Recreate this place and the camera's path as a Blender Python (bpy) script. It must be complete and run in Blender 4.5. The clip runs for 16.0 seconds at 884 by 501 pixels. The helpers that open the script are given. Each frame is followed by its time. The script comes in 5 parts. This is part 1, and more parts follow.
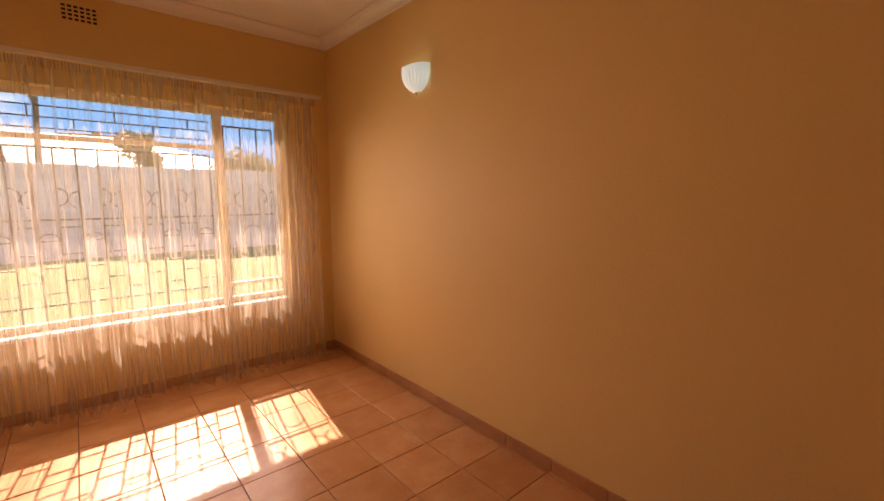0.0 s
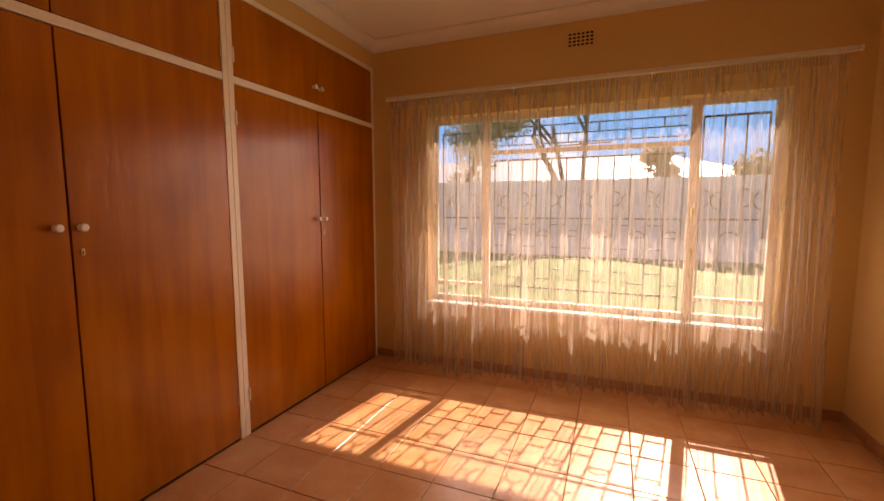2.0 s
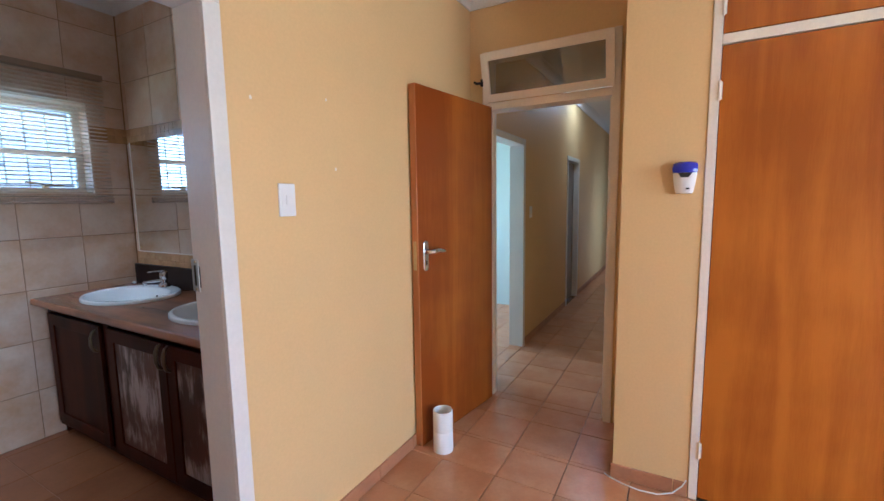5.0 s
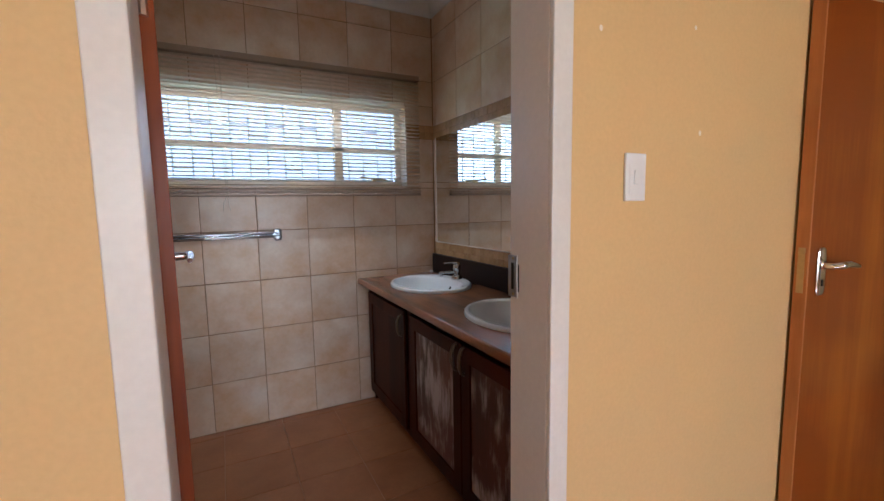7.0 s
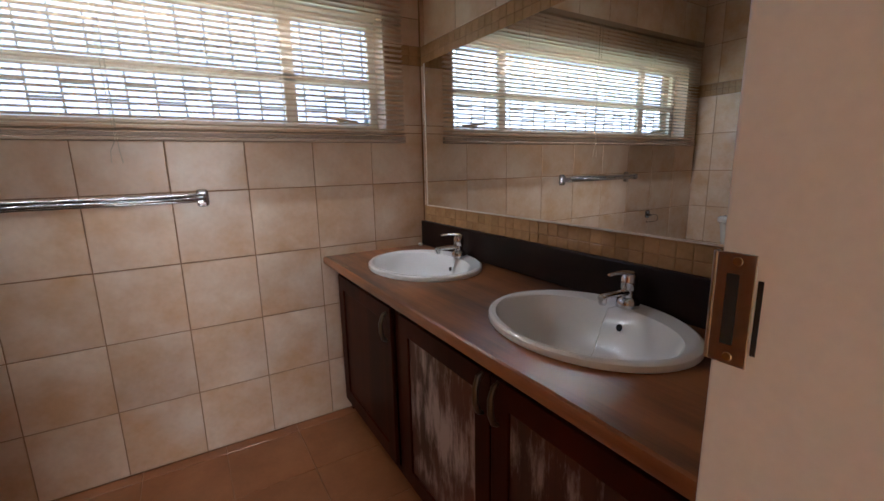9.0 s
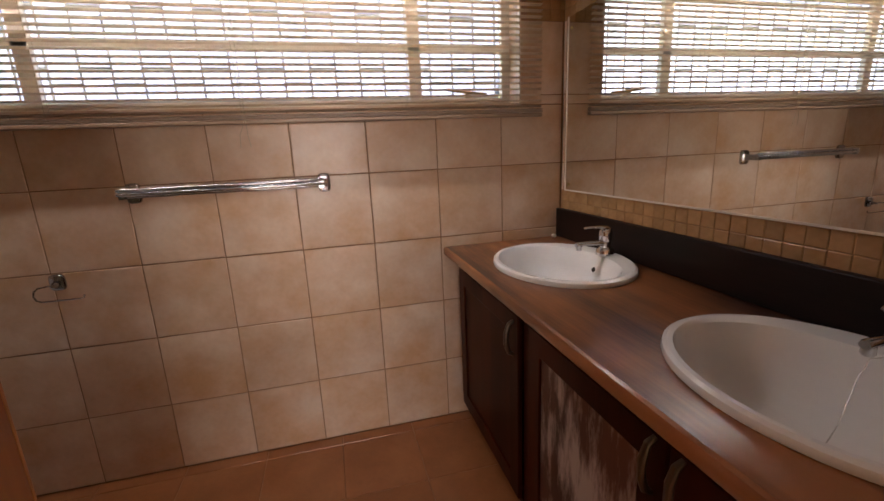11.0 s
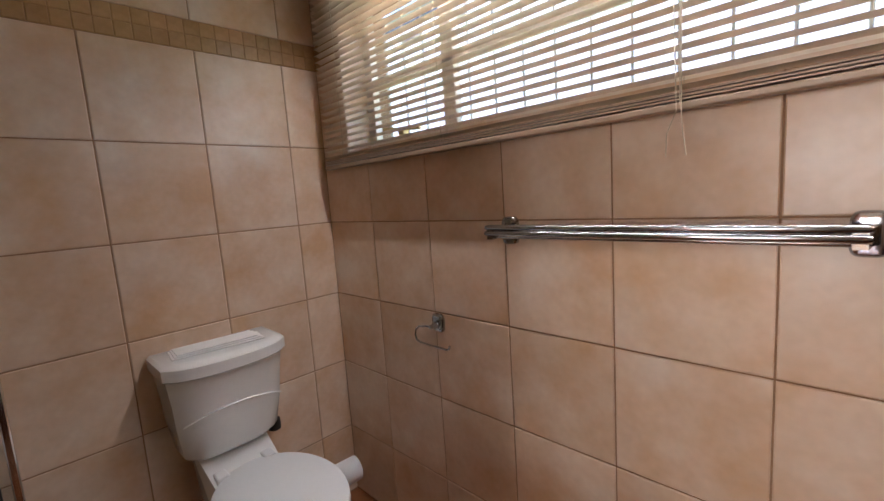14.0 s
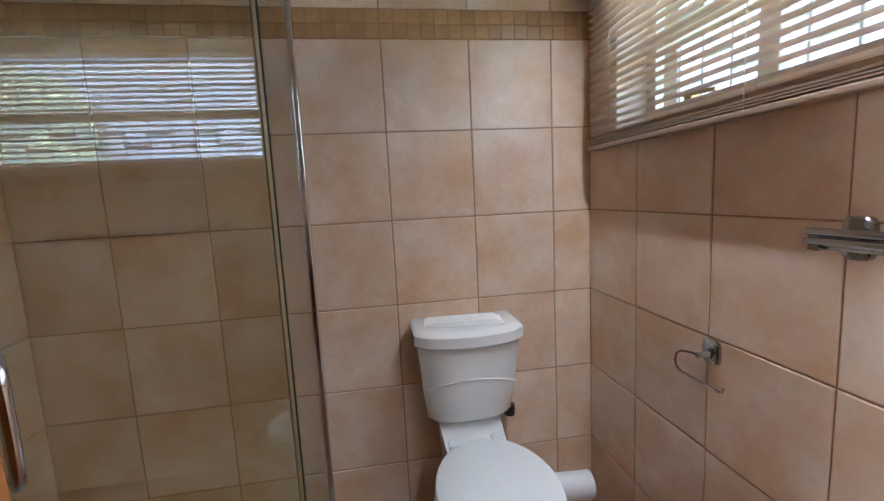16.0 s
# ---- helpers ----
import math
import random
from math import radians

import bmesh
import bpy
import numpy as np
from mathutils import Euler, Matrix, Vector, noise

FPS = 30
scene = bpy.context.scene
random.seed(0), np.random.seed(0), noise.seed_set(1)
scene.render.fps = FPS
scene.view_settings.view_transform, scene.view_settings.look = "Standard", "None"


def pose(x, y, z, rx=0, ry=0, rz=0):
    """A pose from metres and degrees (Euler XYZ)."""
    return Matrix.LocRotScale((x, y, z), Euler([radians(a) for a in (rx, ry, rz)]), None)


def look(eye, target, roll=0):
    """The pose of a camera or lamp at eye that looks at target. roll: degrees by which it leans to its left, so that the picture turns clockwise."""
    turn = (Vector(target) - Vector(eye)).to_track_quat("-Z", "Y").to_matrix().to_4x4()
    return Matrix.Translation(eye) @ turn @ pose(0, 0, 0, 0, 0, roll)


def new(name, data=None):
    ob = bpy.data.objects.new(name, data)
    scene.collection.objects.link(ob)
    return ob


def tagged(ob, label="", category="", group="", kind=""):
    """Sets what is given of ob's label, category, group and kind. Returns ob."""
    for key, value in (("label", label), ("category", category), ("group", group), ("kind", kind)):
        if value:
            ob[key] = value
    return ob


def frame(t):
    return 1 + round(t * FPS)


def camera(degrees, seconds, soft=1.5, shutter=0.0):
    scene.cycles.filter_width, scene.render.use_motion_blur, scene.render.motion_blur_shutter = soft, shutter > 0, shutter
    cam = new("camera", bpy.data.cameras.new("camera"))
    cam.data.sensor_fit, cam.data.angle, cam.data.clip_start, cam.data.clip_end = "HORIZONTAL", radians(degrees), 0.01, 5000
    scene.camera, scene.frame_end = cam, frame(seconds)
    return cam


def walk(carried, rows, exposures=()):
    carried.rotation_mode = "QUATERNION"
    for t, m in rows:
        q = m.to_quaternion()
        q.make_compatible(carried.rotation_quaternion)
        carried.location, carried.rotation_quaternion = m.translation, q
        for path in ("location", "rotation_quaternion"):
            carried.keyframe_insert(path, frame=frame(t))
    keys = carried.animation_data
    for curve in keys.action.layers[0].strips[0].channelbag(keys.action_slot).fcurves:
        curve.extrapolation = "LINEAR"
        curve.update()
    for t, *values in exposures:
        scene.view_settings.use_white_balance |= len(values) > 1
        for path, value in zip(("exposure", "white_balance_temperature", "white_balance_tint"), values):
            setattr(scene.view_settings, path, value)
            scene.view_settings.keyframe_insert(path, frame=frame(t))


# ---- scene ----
cam = camera(92.3, 16.0)
PATH = [
    (0, (1.613, 2.949, 1.426), (2.904, 4.456, 1.172), -0.0),
    (0.5, (1.806, 2.983, 1.425), (2.451, 4.854, 1.138), 1.0),
    (1, (1.87, 3.095, 1.367), (1.945, 5.077, 1.107), 0.3),
    (1.5, (1.914, 3.19, 1.361), (1.627, 5.159, 1.155), -0.5),
    (2, (1.991, 3.257, 1.357), (1.246, 5.102, 1.156), -0.1),
    (2.5, (2.046, 3.347, 1.351), (0.837, 4.923, 1.12), 0.8),
    (3, (2.024, 3.425, 1.381), (0.452, 4.637, 1.131), 1.3),
    (3.5, (2.008, 3.46, 1.425), (0.165, 4.193, 1.167), 0.7),
    (4, (2.082, 3.491, 1.427), (0.103, 3.616, 1.169), 0.1),
    (4.5, (2.174, 3.449, 1.416), (0.229, 3.046, 1.189), -0.3),
    (5, (2.193, 3.373, 1.417), (0.459, 2.404, 1.187), -0.9),
    (5.2, (2.197, 3.324, 1.416), (0.575, 2.176, 1.182), -1.3),
    (7.3, (1.968, 2.739, 1.350), (1.138, 0.934, 1.121), -0.7),
    (7.5, (1.933, 2.661, 1.339), (1.139, 0.841, 1.092), -0.6),
    (8, (1.917, 2.438, 1.331), (1.002, 0.682, 1.052), -1.7),
    (8.2, (1.895, 2.370, 1.323), (0.892, 0.668, 1.016), -1.8),
    (10.3, (1.687, 1.91, 1.319), (0.765, 0.207, 0.819), -2.0),
    (10.5, (1.686, 1.897, 1.321), (0.885, 0.135, 0.821), -2.0),
    (11, (1.699, 1.861, 1.308), (1.223, -0.027, 0.852), -2.6),
    (11.5, (1.732, 1.781, 1.298), (1.514, -0.169, 0.911), -2.2),
    (12, (1.724, 1.648, 1.295), (1.848, -0.318, 0.946), -2.2),
    (12.5, (1.692, 1.465, 1.294), (2.147, -0.454, 0.965), -1.0),
    (13, (1.725, 1.269, 1.279), (2.401, -0.587, 0.965), -1.5),
    (13.5, (1.748, 1.089, 1.284), (2.681, -0.654, 0.978), -2.9),
    (14, (1.742, 0.97, 1.31), (3.133, -0.445, 1.054), -3.9),
    (14.5, (1.752, 0.878, 1.308), (3.341, -0.306, 1.039), -1.4),
    (15, (1.842, 0.837, 1.32), (3.522, -0.213, 1.05), -1.4),
    (15.5, (1.873, 0.819, 1.308), (3.687, 0.015, 1.063), -1.9),
    (16, (1.825, 0.815, 1.31), (3.786, 0.512, 1.054), -2.9),
]
walk(cam, [(t, look(eye, target, roll)) for t, eye, target, roll in PATH],
     [(0, 2.3, 9000, 34), (1.5, 2.05, 8800, 34), (2.5, 2.35, 9300, 36), (3.0, 2.85, 11000, 39), (3.5, 3.4, 11500, 40), (4, 4.0, 6700, 15), (4.5, 4.15, 4900, 1), (5, 4.1, 4150, 1), (7.5, 3.8, 4750, 3), (8.2, 3.8, 4750, 3), (10.3, 3.95, 6250, 18), (11.5, 3.7, 6200, 18), (12.5, 3.8, 6000, 16), (14, 4.2, 5600, 12), (15, 4.38, 5400, 10), (15.5, 4.33, 5250, 8), (16, 4.75, 4900, 5)])
EAVE = 1.05

# ---- light ----
world = bpy.data.worlds.new("world")
scene.world = world
world.use_nodes = True
wn = world.node_tree.nodes
sky = wn.new("ShaderNodeTexSky")
sky.sky_type = "NISHITA"
sky.sun_disc = False
SUN_WAY = Vector((-0.13, -0.86, -0.78)).normalized()
sky.sun_elevation = math.asin(-SUN_WAY.z)
sky.sun_rotation = math.atan2(-SUN_WAY.x, -SUN_WAY.y)
sky.dust_density, sky.air_density, sky.ozone_density = 0.2, 1.0, 4.0
wn["Background"].inputs["Strength"].default_value = 0.1
world.node_tree.links.new(sky.outputs[0], wn["Background"].inputs["Color"])
sun = new("sun", bpy.data.lights.new("sun", "SUN"))
sun.data.energy, sun.data.angle, sun.data.color = 3.2, radians(0.6), (1.0, 0.94, 0.86)
sun.matrix_world = look((6, 40, 36), Vector((6, 40, 36)) + SUN_WAY)


def day_lamp(name, x0, x1, z0, z1, y, way, power, color):
    """An area lamp that stands in for daylight at or near an opening."""
    l = new(name, bpy.data.lights.new(name, "AREA"))
    l.data.shape, l.data.size, l.data.size_y = "RECTANGLE", x1 - x0, z1 - z0
    l.data.energy, l.data.color, l.data.spread = power, color, radians(150)
    eye = Vector(((x0 + x1) / 2, y, (z0 + z1) / 2))
    l.matrix_world = look(eye, eye + Vector(way))


day_lamp("bedroom_daylight", 0.58, 2.93, 0.62, 2.04, 6.66, (0, -1, -0.42), 7.3, (1.0, 0.85, 0.70))
day_lamp("bathroom_window_daylight", 0.88, 3.13, 1.54, 2.03, -0.215, (0, 1, 0.1), 0.32, (1.0, 0.96, 0.97))
# Added strip inside the room, before the blind; fills the tiled walls with light.
day_lamp("bathroom_fill_strip", 1.0, 2.95, 2.03, 2.045, 0.15, (0, -0.1, -1), 0.74, (1.0, 0.92, 0.84))
# Added lamp in the doorway, in place of light from an unseen room.
day_lamp("passage_opening_fill", -6.35, -5.55, 0.1, 1.95, 3.2, (0, -1, 0), 0.35, (1.0, 0.95, 0.88))
day_lamp("side_room_daylight", -2.6, -1.1, 0.85, 2.05, -0.19, (0, 1, -0.1), 1.7, (1.0, 0.98, 0.92))


# ---- materials ----
def mat(name, color, rough=0.6, metal=0.0, var=0.08, scale=3.0, fine=60.0, bump=0.0, bump_scale=None, spec=0.5, coat=0.0,
        second=None, second_scale=1.2, stretch=(1, 1, 1), per_piece=0.0):
    """A painted, glazed or metal surface: base colour with coarse and fine variation and a fine relief."""
    m = bpy.data.materials.new(name)
    m.use_nodes = True
    nt = m.node_tree
    b = nt.nodes["Principled BSDF"]
    b.inputs["Roughness"].default_value = rough
    b.inputs["Metallic"].default_value = metal
    b.inputs["Specular IOR Level"].default_value = spec
    b.inputs["Coat Weight"].default_value = coat
    b.inputs["Coat Roughness"].default_value = 0.12
    tc = nt.nodes.new("ShaderNodeTexCoord")
    mp = nt.nodes.new("ShaderNodeMapping")
    mp.inputs["Scale"].default_value = stretch
    nt.links.new(tc.outputs["Object"], mp.inputs["Vector"])
    n1 = nt.nodes.new("ShaderNodeTexNoise")
    n1.inputs["Scale"].default_value = scale
    n1.inputs["Detail"].default_value = 5
    n2 = nt.nodes.new("ShaderNodeTexNoise")
    n2.inputs["Scale"].default_value = fine
    n2.inputs["Detail"].default_value = 3
    for n in (n1, n2):
        nt.links.new(mp.outputs[0], n.inputs["Vector"])
    add = nt.nodes.new("ShaderNodeMath")
    add.operation = "ADD"
    nt.links.new(n1.outputs["Fac"], add.inputs[0])
    nt.links.new(n2.outputs["Fac"], add.inputs[1])
    rng = nt.nodes.new("ShaderNodeMapRange")
    rng.inputs["From Min"].default_value, rng.inputs["From Max"].default_value = 0.6, 1.4
    rng.inputs["To Min"].default_value, rng.inputs["To Max"].default_value = 1 - var, 1 + var
    nt.links.new(add.outputs[0], rng.inputs["Value"])
    mul = nt.nodes.new("ShaderNodeVectorMath")
    mul.operation = "SCALE"
    last = None
    if second:
        n3 = nt.nodes.new("ShaderNodeTexNoise")
        n3.inputs["Scale"].default_value = second_scale
        n3.inputs["Detail"].default_value = 4
        n3.inputs["Roughness"].default_value = 0.6
        if per_piece:
            oi = nt.nodes.new("ShaderNodeObjectInfo")
            sh = nt.nodes.new("ShaderNodeVectorMath")
            sh.operation = "ADD"
            sc = nt.nodes.new("ShaderNodeVectorMath")
            sc.operation = "SCALE"
            sc.inputs["Scale"].default_value = 37.0
            cb = nt.nodes.new("ShaderNodeCombineXYZ")
            for i in range(3):
                nt.links.new(oi.outputs["Random"], cb.inputs[i])
            nt.links.new(cb.outputs[0], sc.inputs[0])
            nt.links.new(sc.outputs[0], sh.inputs[1])
            nt.links.new(mp.outputs[0], sh.inputs[0])
            nt.links.new(sh.outputs[0], n3.inputs["Vector"])
        else:
            nt.links.new(mp.outputs[0], n3.inputs["Vector"])
        ramp = nt.nodes.new("ShaderNodeValToRGB")
        ramp.color_ramp.elements[0].position, ramp.color_ramp.elements[1].position = 0.35, 0.68
        ramp.color_ramp.elements[0].color, ramp.color_ramp.elements[1].color = (*color, 1), (*second, 1)
        nt.links.new(n3.outputs["Fac"], ramp.inputs[0])
        last = ramp.outputs[0]
    if last:
        nt.links.new(last, mul.inputs[0])
    else:
        mul.inputs[0].default_value = color
    fac = rng.outputs[0]
    if per_piece:
        oi2 = nt.nodes.new("ShaderNodeObjectInfo")
        r2 = nt.nodes.new("ShaderNodeMapRange")
        r2.inputs["To Min"].default_value, r2.inputs["To Max"].default_value = 1 - per_piece, 1 + per_piece
        nt.links.new(oi2.outputs["Random"], r2.inputs["Value"])
        mm = nt.nodes.new("ShaderNodeMath")
        mm.operation = "MULTIPLY"
        nt.links.new(fac, mm.inputs[0])
        nt.links.new(r2.outputs[0], mm.inputs[1])
        fac = mm.outputs[0]
    nt.links.new(fac, mul.inputs["Scale"])
    nt.links.new(mul.outputs[0], b.inputs["Base Color"])
    if bump:
        bp = nt.nodes.new("ShaderNodeBump")
        bp.inputs["Strength"].default_value = bump
        bp.inputs["Distance"].default_value = 0.004
        if bump_scale:
            n4 = nt.nodes.new("ShaderNodeTexNoise")
            n4.inputs["Scale"].default_value = bump_scale
            n4.inputs["Detail"].default_value = 4
            nt.links.new(mp.outputs[0], n4.inputs["Vector"])
            nt.links.new(n4.outputs["Fac"], bp.inputs["Height"])
        else:
            nt.links.new(n2.outputs["Fac"], bp.inputs["Height"])
        nt.links.new(bp.outputs[0], b.inputs["Normal"])
    return m


def wood(name, dark, light, rough=0.3, coat=0.3, grain=14.0, axis=2, bump=0.05, coat_rough=0.22, wavy=0.0):
    """Veneer or solid timber with long streaks along one axis, cathedral figure and fine pores."""
    m = bpy.data.materials.new(name)
    m.use_nodes = True
    nt = m.node_tree
    b = nt.nodes["Principled BSDF"]
    b.inputs["Roughness"].default_value = rough
    b.inputs["Coat Weight"].default_value = coat
    b.inputs["Coat Roughness"].default_value = coat_rough
    tc = nt.nodes.new("ShaderNodeTexCoord")
    oi = nt.nodes.new("ShaderNodeObjectInfo")
    cb = nt.nodes.new("ShaderNodeCombineXYZ")
    for i in range(3):
        nt.links.new(oi.outputs["Random"], cb.inputs[i])
    sc = nt.nodes.new("ShaderNodeVectorMath")
    sc.operation = "SCALE"
    sc.inputs["Scale"].default_value = 9.0
    nt.links.new(cb.outputs[0], sc.inputs[0])
    sh = nt.nodes.new("ShaderNodeVectorMath")
    sh.operation = "ADD"
    nt.links.new(tc.outputs["Object"], sh.inputs[0])
    nt.links.new(sc.outputs[0], sh.inputs[1])
    mp = nt.nodes.new("ShaderNodeMapping")
    s = [1.0, 1.0, 1.0]
    s[axis] = 0.07
    mp.inputs["Scale"].default_value = s
    nt.links.new(sh.outputs[0], mp.inputs["Vector"])
    n1 = nt.nodes.new("ShaderNodeTexNoise")
    n1.inputs["Scale"].default_value, n1.inputs["Detail"].default_value, n1.inputs["Distortion"].default_value = grain * 0.5, 6, 0.6
    n2 = nt.nodes.new("ShaderNodeTexNoise")
    n2.inputs["Scale"].default_value, n2.inputs["Detail"].default_value = grain * 9, 3
    n3 = nt.nodes.new("ShaderNodeTexNoise")
    n3.inputs["Scale"].default_value, n3.inputs["Detail"].default_value = 2.2, 3
    nt.links.new(mp.outputs[0], n1.inputs["Vector"])
    nt.links.new(mp.outputs[0], n2.inputs["Vector"])
    nt.links.new(sh.outputs[0], n3.inputs["Vector"])
    a1 = nt.nodes.new("ShaderNodeMath")
    a1.operation = "MULTIPLY_ADD"
    a1.inputs[1].default_value = 0.22
    nt.links.new(n2.outputs["Fac"], a1.inputs[0])
    nt.links.new(n1.outputs["Fac"], a1.inputs[2])
    a2 = nt.nodes.new("ShaderNodeMath")
    a2.operation = "MULTIPLY_ADD"
    a2.inputs[1].default_value = 0.8
    nt.links.new(n3.outputs["Fac"], a2.inputs[0])
    nt.links.new(a1.outputs[0], a2.inputs[2])
    ramp = nt.nodes.new("ShaderNodeValToRGB")
    ramp.color_ramp.elements[0].position, ramp.color_ramp.elements[1].position = 0.62, 1.18
    ramp.color_ramp.elements[1].position = 1.0
    ramp.color_ramp.elements[0].color, ramp.color_ramp.elements[1].color = (*dark, 1), (*light, 1)
    sub = nt.nodes.new("ShaderNodeMath")
    sub.operation = "SUBTRACT"
    sub.inputs[1].default_value = 0.185
    nt.links.new(a2.outputs[0], sub.inputs[0])
    nt.links.new(sub.outputs[0], ramp.inputs[0])
    nt.links.new(ramp.outputs[0], b.inputs["Base Color"])
    bp = nt.nodes.new("ShaderNodeBump")
    bp.inputs["Strength"].default_value, bp.inputs["Distance"].default_value = bump, 0.003
    nt.links.new(a1.outputs[0], bp.inputs["Height"])
    nt.links.new(bp.outputs[0], b.inputs["Normal"])
    if wavy:
        mw = nt.nodes.new("ShaderNodeMapping")
        sw = [1.0, 1.0, 1.0]
        sw[axis] = 0.3
        mw.inputs["Scale"].default_value = sw
        nt.links.new(sh.outputs[0], mw.inputs["Vector"])
        nw = nt.nodes.new("ShaderNodeTexNoise")
        nw.inputs["Scale"].default_value, nw.inputs["Detail"].default_value, nw.inputs["Roughness"].default_value = 22, 5, 0.65
        nt.links.new(mw.outputs[0], nw.inputs["Vector"])
        bw = nt.nodes.new("ShaderNodeBump")
        bw.inputs["Strength"].default_value, bw.inputs["Distance"].default_value = wavy, 0.01
        nt.links.new(nw.outputs["Fac"], bw.inputs["Height"])
        nt.links.new(bw.outputs[0], b.inputs["Coat Normal"])
    return m


def glass(name, color=(1, 1, 1), rough=0.0, gloss=0.03):
    """Thin glass: mostly clear, with a mirror-like share that grows at a grazing look."""
    m = bpy.data.materials.new(name)
    m.use_nodes = True
    nt = m.node_tree
    nt.nodes.remove(nt.nodes["Principled BSDF"])
    out = nt.nodes["Material Output"]
    tr = nt.nodes.new("ShaderNodeBsdfTransparent")
    tr.inputs[0].default_value = (*color, 1)
    gl = nt.nodes.new("ShaderNodeBsdfGlossy")
    gl.inputs["Roughness"].default_value = rough
    lw = nt.nodes.new("ShaderNodeLayerWeight")
    lw.inputs["Blend"].default_value = 0.5
    pw = nt.nodes.new("ShaderNodeMath")
    pw.operation = "POWER"
    pw.inputs[1].default_value = 4.0
    ma = nt.nodes.new("ShaderNodeMath")
    ma.operation = "MULTIPLY_ADD"
    ma.inputs[1].default_value, ma.inputs[2].default_value = 1 - gloss, gloss
    nt.links.new(lw.outputs["Facing"], pw.inputs[0])
    nt.links.new(pw.outputs[0], ma.inputs[0])
    mx = nt.nodes.new("ShaderNodeMixShader")
    nt.links.new(ma.outputs[0], mx.inputs[0])
    nt.links.new(tr.outputs[0], mx.inputs[1])
    nt.links.new(gl.outputs[0], mx.inputs[2])
    nt.links.new(mx.outputs[0], out.inputs[0])
    return m


def net(name):
    """Sheer net: part open weave, part thread that scatters light both ways."""
    m = bpy.data.materials.new(name)
    m.use_nodes = True
    nt = m.node_tree
    nt.nodes.remove(nt.nodes["Principled BSDF"])
    out = nt.nodes["Material Output"]
    tr = nt.nodes.new("ShaderNodeBsdfTransparent")
    df = nt.nodes.new("ShaderNodeBsdfDiffuse")
    tl = nt.nodes.new("ShaderNodeBsdfTranslucent")
    df.inputs[0].default_value = tl.inputs[0].default_value = (0.75, 0.67, 0.58, 1)
    m1 = nt.nodes.new("ShaderNodeMixShader")
    m1.inputs[0].default_value = 0.42
    nt.links.new(df.outputs[0], m1.inputs[1])
    nt.links.new(tl.outputs[0], m1.inputs[2])
    tc = nt.nodes.new("ShaderNodeTexCoord")
    mp = nt.nodes.new("ShaderNodeMapping")
    mp.inputs["Scale"].default_value = (1, 1, 0.05)
    n = nt.nodes.new("ShaderNodeTexNoise")
    n.inputs["Scale"].default_value = 42
    n.inputs["Detail"].default_value = 3
    nt.links.new(tc.outputs["Object"], mp.inputs["Vector"])
    nt.links.new(mp.outputs[0], n.inputs["Vector"])
    r = nt.nodes.new("ShaderNodeMapRange")
    r.inputs["From Min"].default_value, r.inputs["From Max"].default_value = 0.44, 0.62
    r.inputs["To Min"].default_value, r.inputs["To Max"].default_value = 0.22, 0.47
    nt.links.new(n.outputs["Fac"], r.inputs["Value"])
    m2 = nt.nodes.new("ShaderNodeMixShader")
    nt.links.new(r.outputs[0], m2.inputs[0])
    nt.links.new(tr.outputs[0], m2.inputs[1])
    nt.links.new(m1.outputs[0], m2.inputs[2])
    nt.links.new(m2.outputs[0], out.inputs[0])
    return m


def glow(name, color, strength):
    m = bpy.data.materials.new(name)
    m.use_nodes = True
    b = m.node_tree.nodes["Principled BSDF"]
    b.inputs["Base Color"].default_value = (0.8, 0.8, 0.8, 1)
    b.inputs["Emission Color"].default_value = (*color, 1)
    b.inputs["Emission Strength"].default_value = strength
    b.inputs["Roughness"].default_value = 0.3
    return m


def sky_sheet(name):
    """Distant blue sky with soft white clouds, for the far backdrop."""
    m = bpy.data.materials.new(name)
    m.use_nodes = True
    nt = m.node_tree
    nt.nodes.remove(nt.nodes["Principled BSDF"])
    em = nt.nodes.new("ShaderNodeEmission")
    tc = nt.nodes.new("ShaderNodeTexCoord")
    mp = nt.nodes.new("ShaderNodeMapping")
    mp.inputs["Scale"].default_value = (0.016, 1, 0.05)
    n = nt.nodes.new("ShaderNodeTexNoise")
    n.inputs["Scale"].default_value, n.inputs["Detail"].default_value = 1.6, 7
    ramp = nt.nodes.new("ShaderNodeValToRGB")
    ramp.color_ramp.elements[0].position, ramp.color_ramp.elements[1].position = 0.54, 0.80
    ramp.color_ramp.elements[0].color, ramp.color_ramp.elements[1].color = (0.11, 0.38, 0.80, 1), (0.78, 0.92, 1.0, 1)
    nt.links.new(tc.outputs["Object"], mp.inputs["Vector"])
    nt.links.new(mp.outputs[0], n.inputs["Vector"])
    nt.links.new(n.outputs["Fac"], ramp.inputs[0])
    nt.links.new(ramp.outputs[0], em.inputs["Color"])
    em.inputs["Strength"].default_value = 0.42
    nt.links.new(em.outputs[0], nt.nodes["Material Output"].inputs[0])
    return m


SKY = sky_sheet("far_sky")
WALL = mat("wall_paint", (0.70, 0.485, 0.215), 0.55, var=0.05, scale=1.3, fine=90, bump=0.12, bump_scale=140, spec=0.35)
CEIL = mat("ceiling_paint", (0.78, 0.76, 0.72), 0.75, var=0.03, scale=2, fine=70, bump=0.05)
CREAM = mat("cream_enamel", (0.80, 0.72, 0.60), 0.38, var=0.06, scale=5, fine=80, bump=0.05)
WHITE = mat("white_enamel", (0.74, 0.71, 0.66), 0.35, var=0.05, scale=4, fine=80, bump=0.05)
PALE_GREEN = mat("pale_green_paint", (0.62, 0.70, 0.62), 0.6, var=0.04)
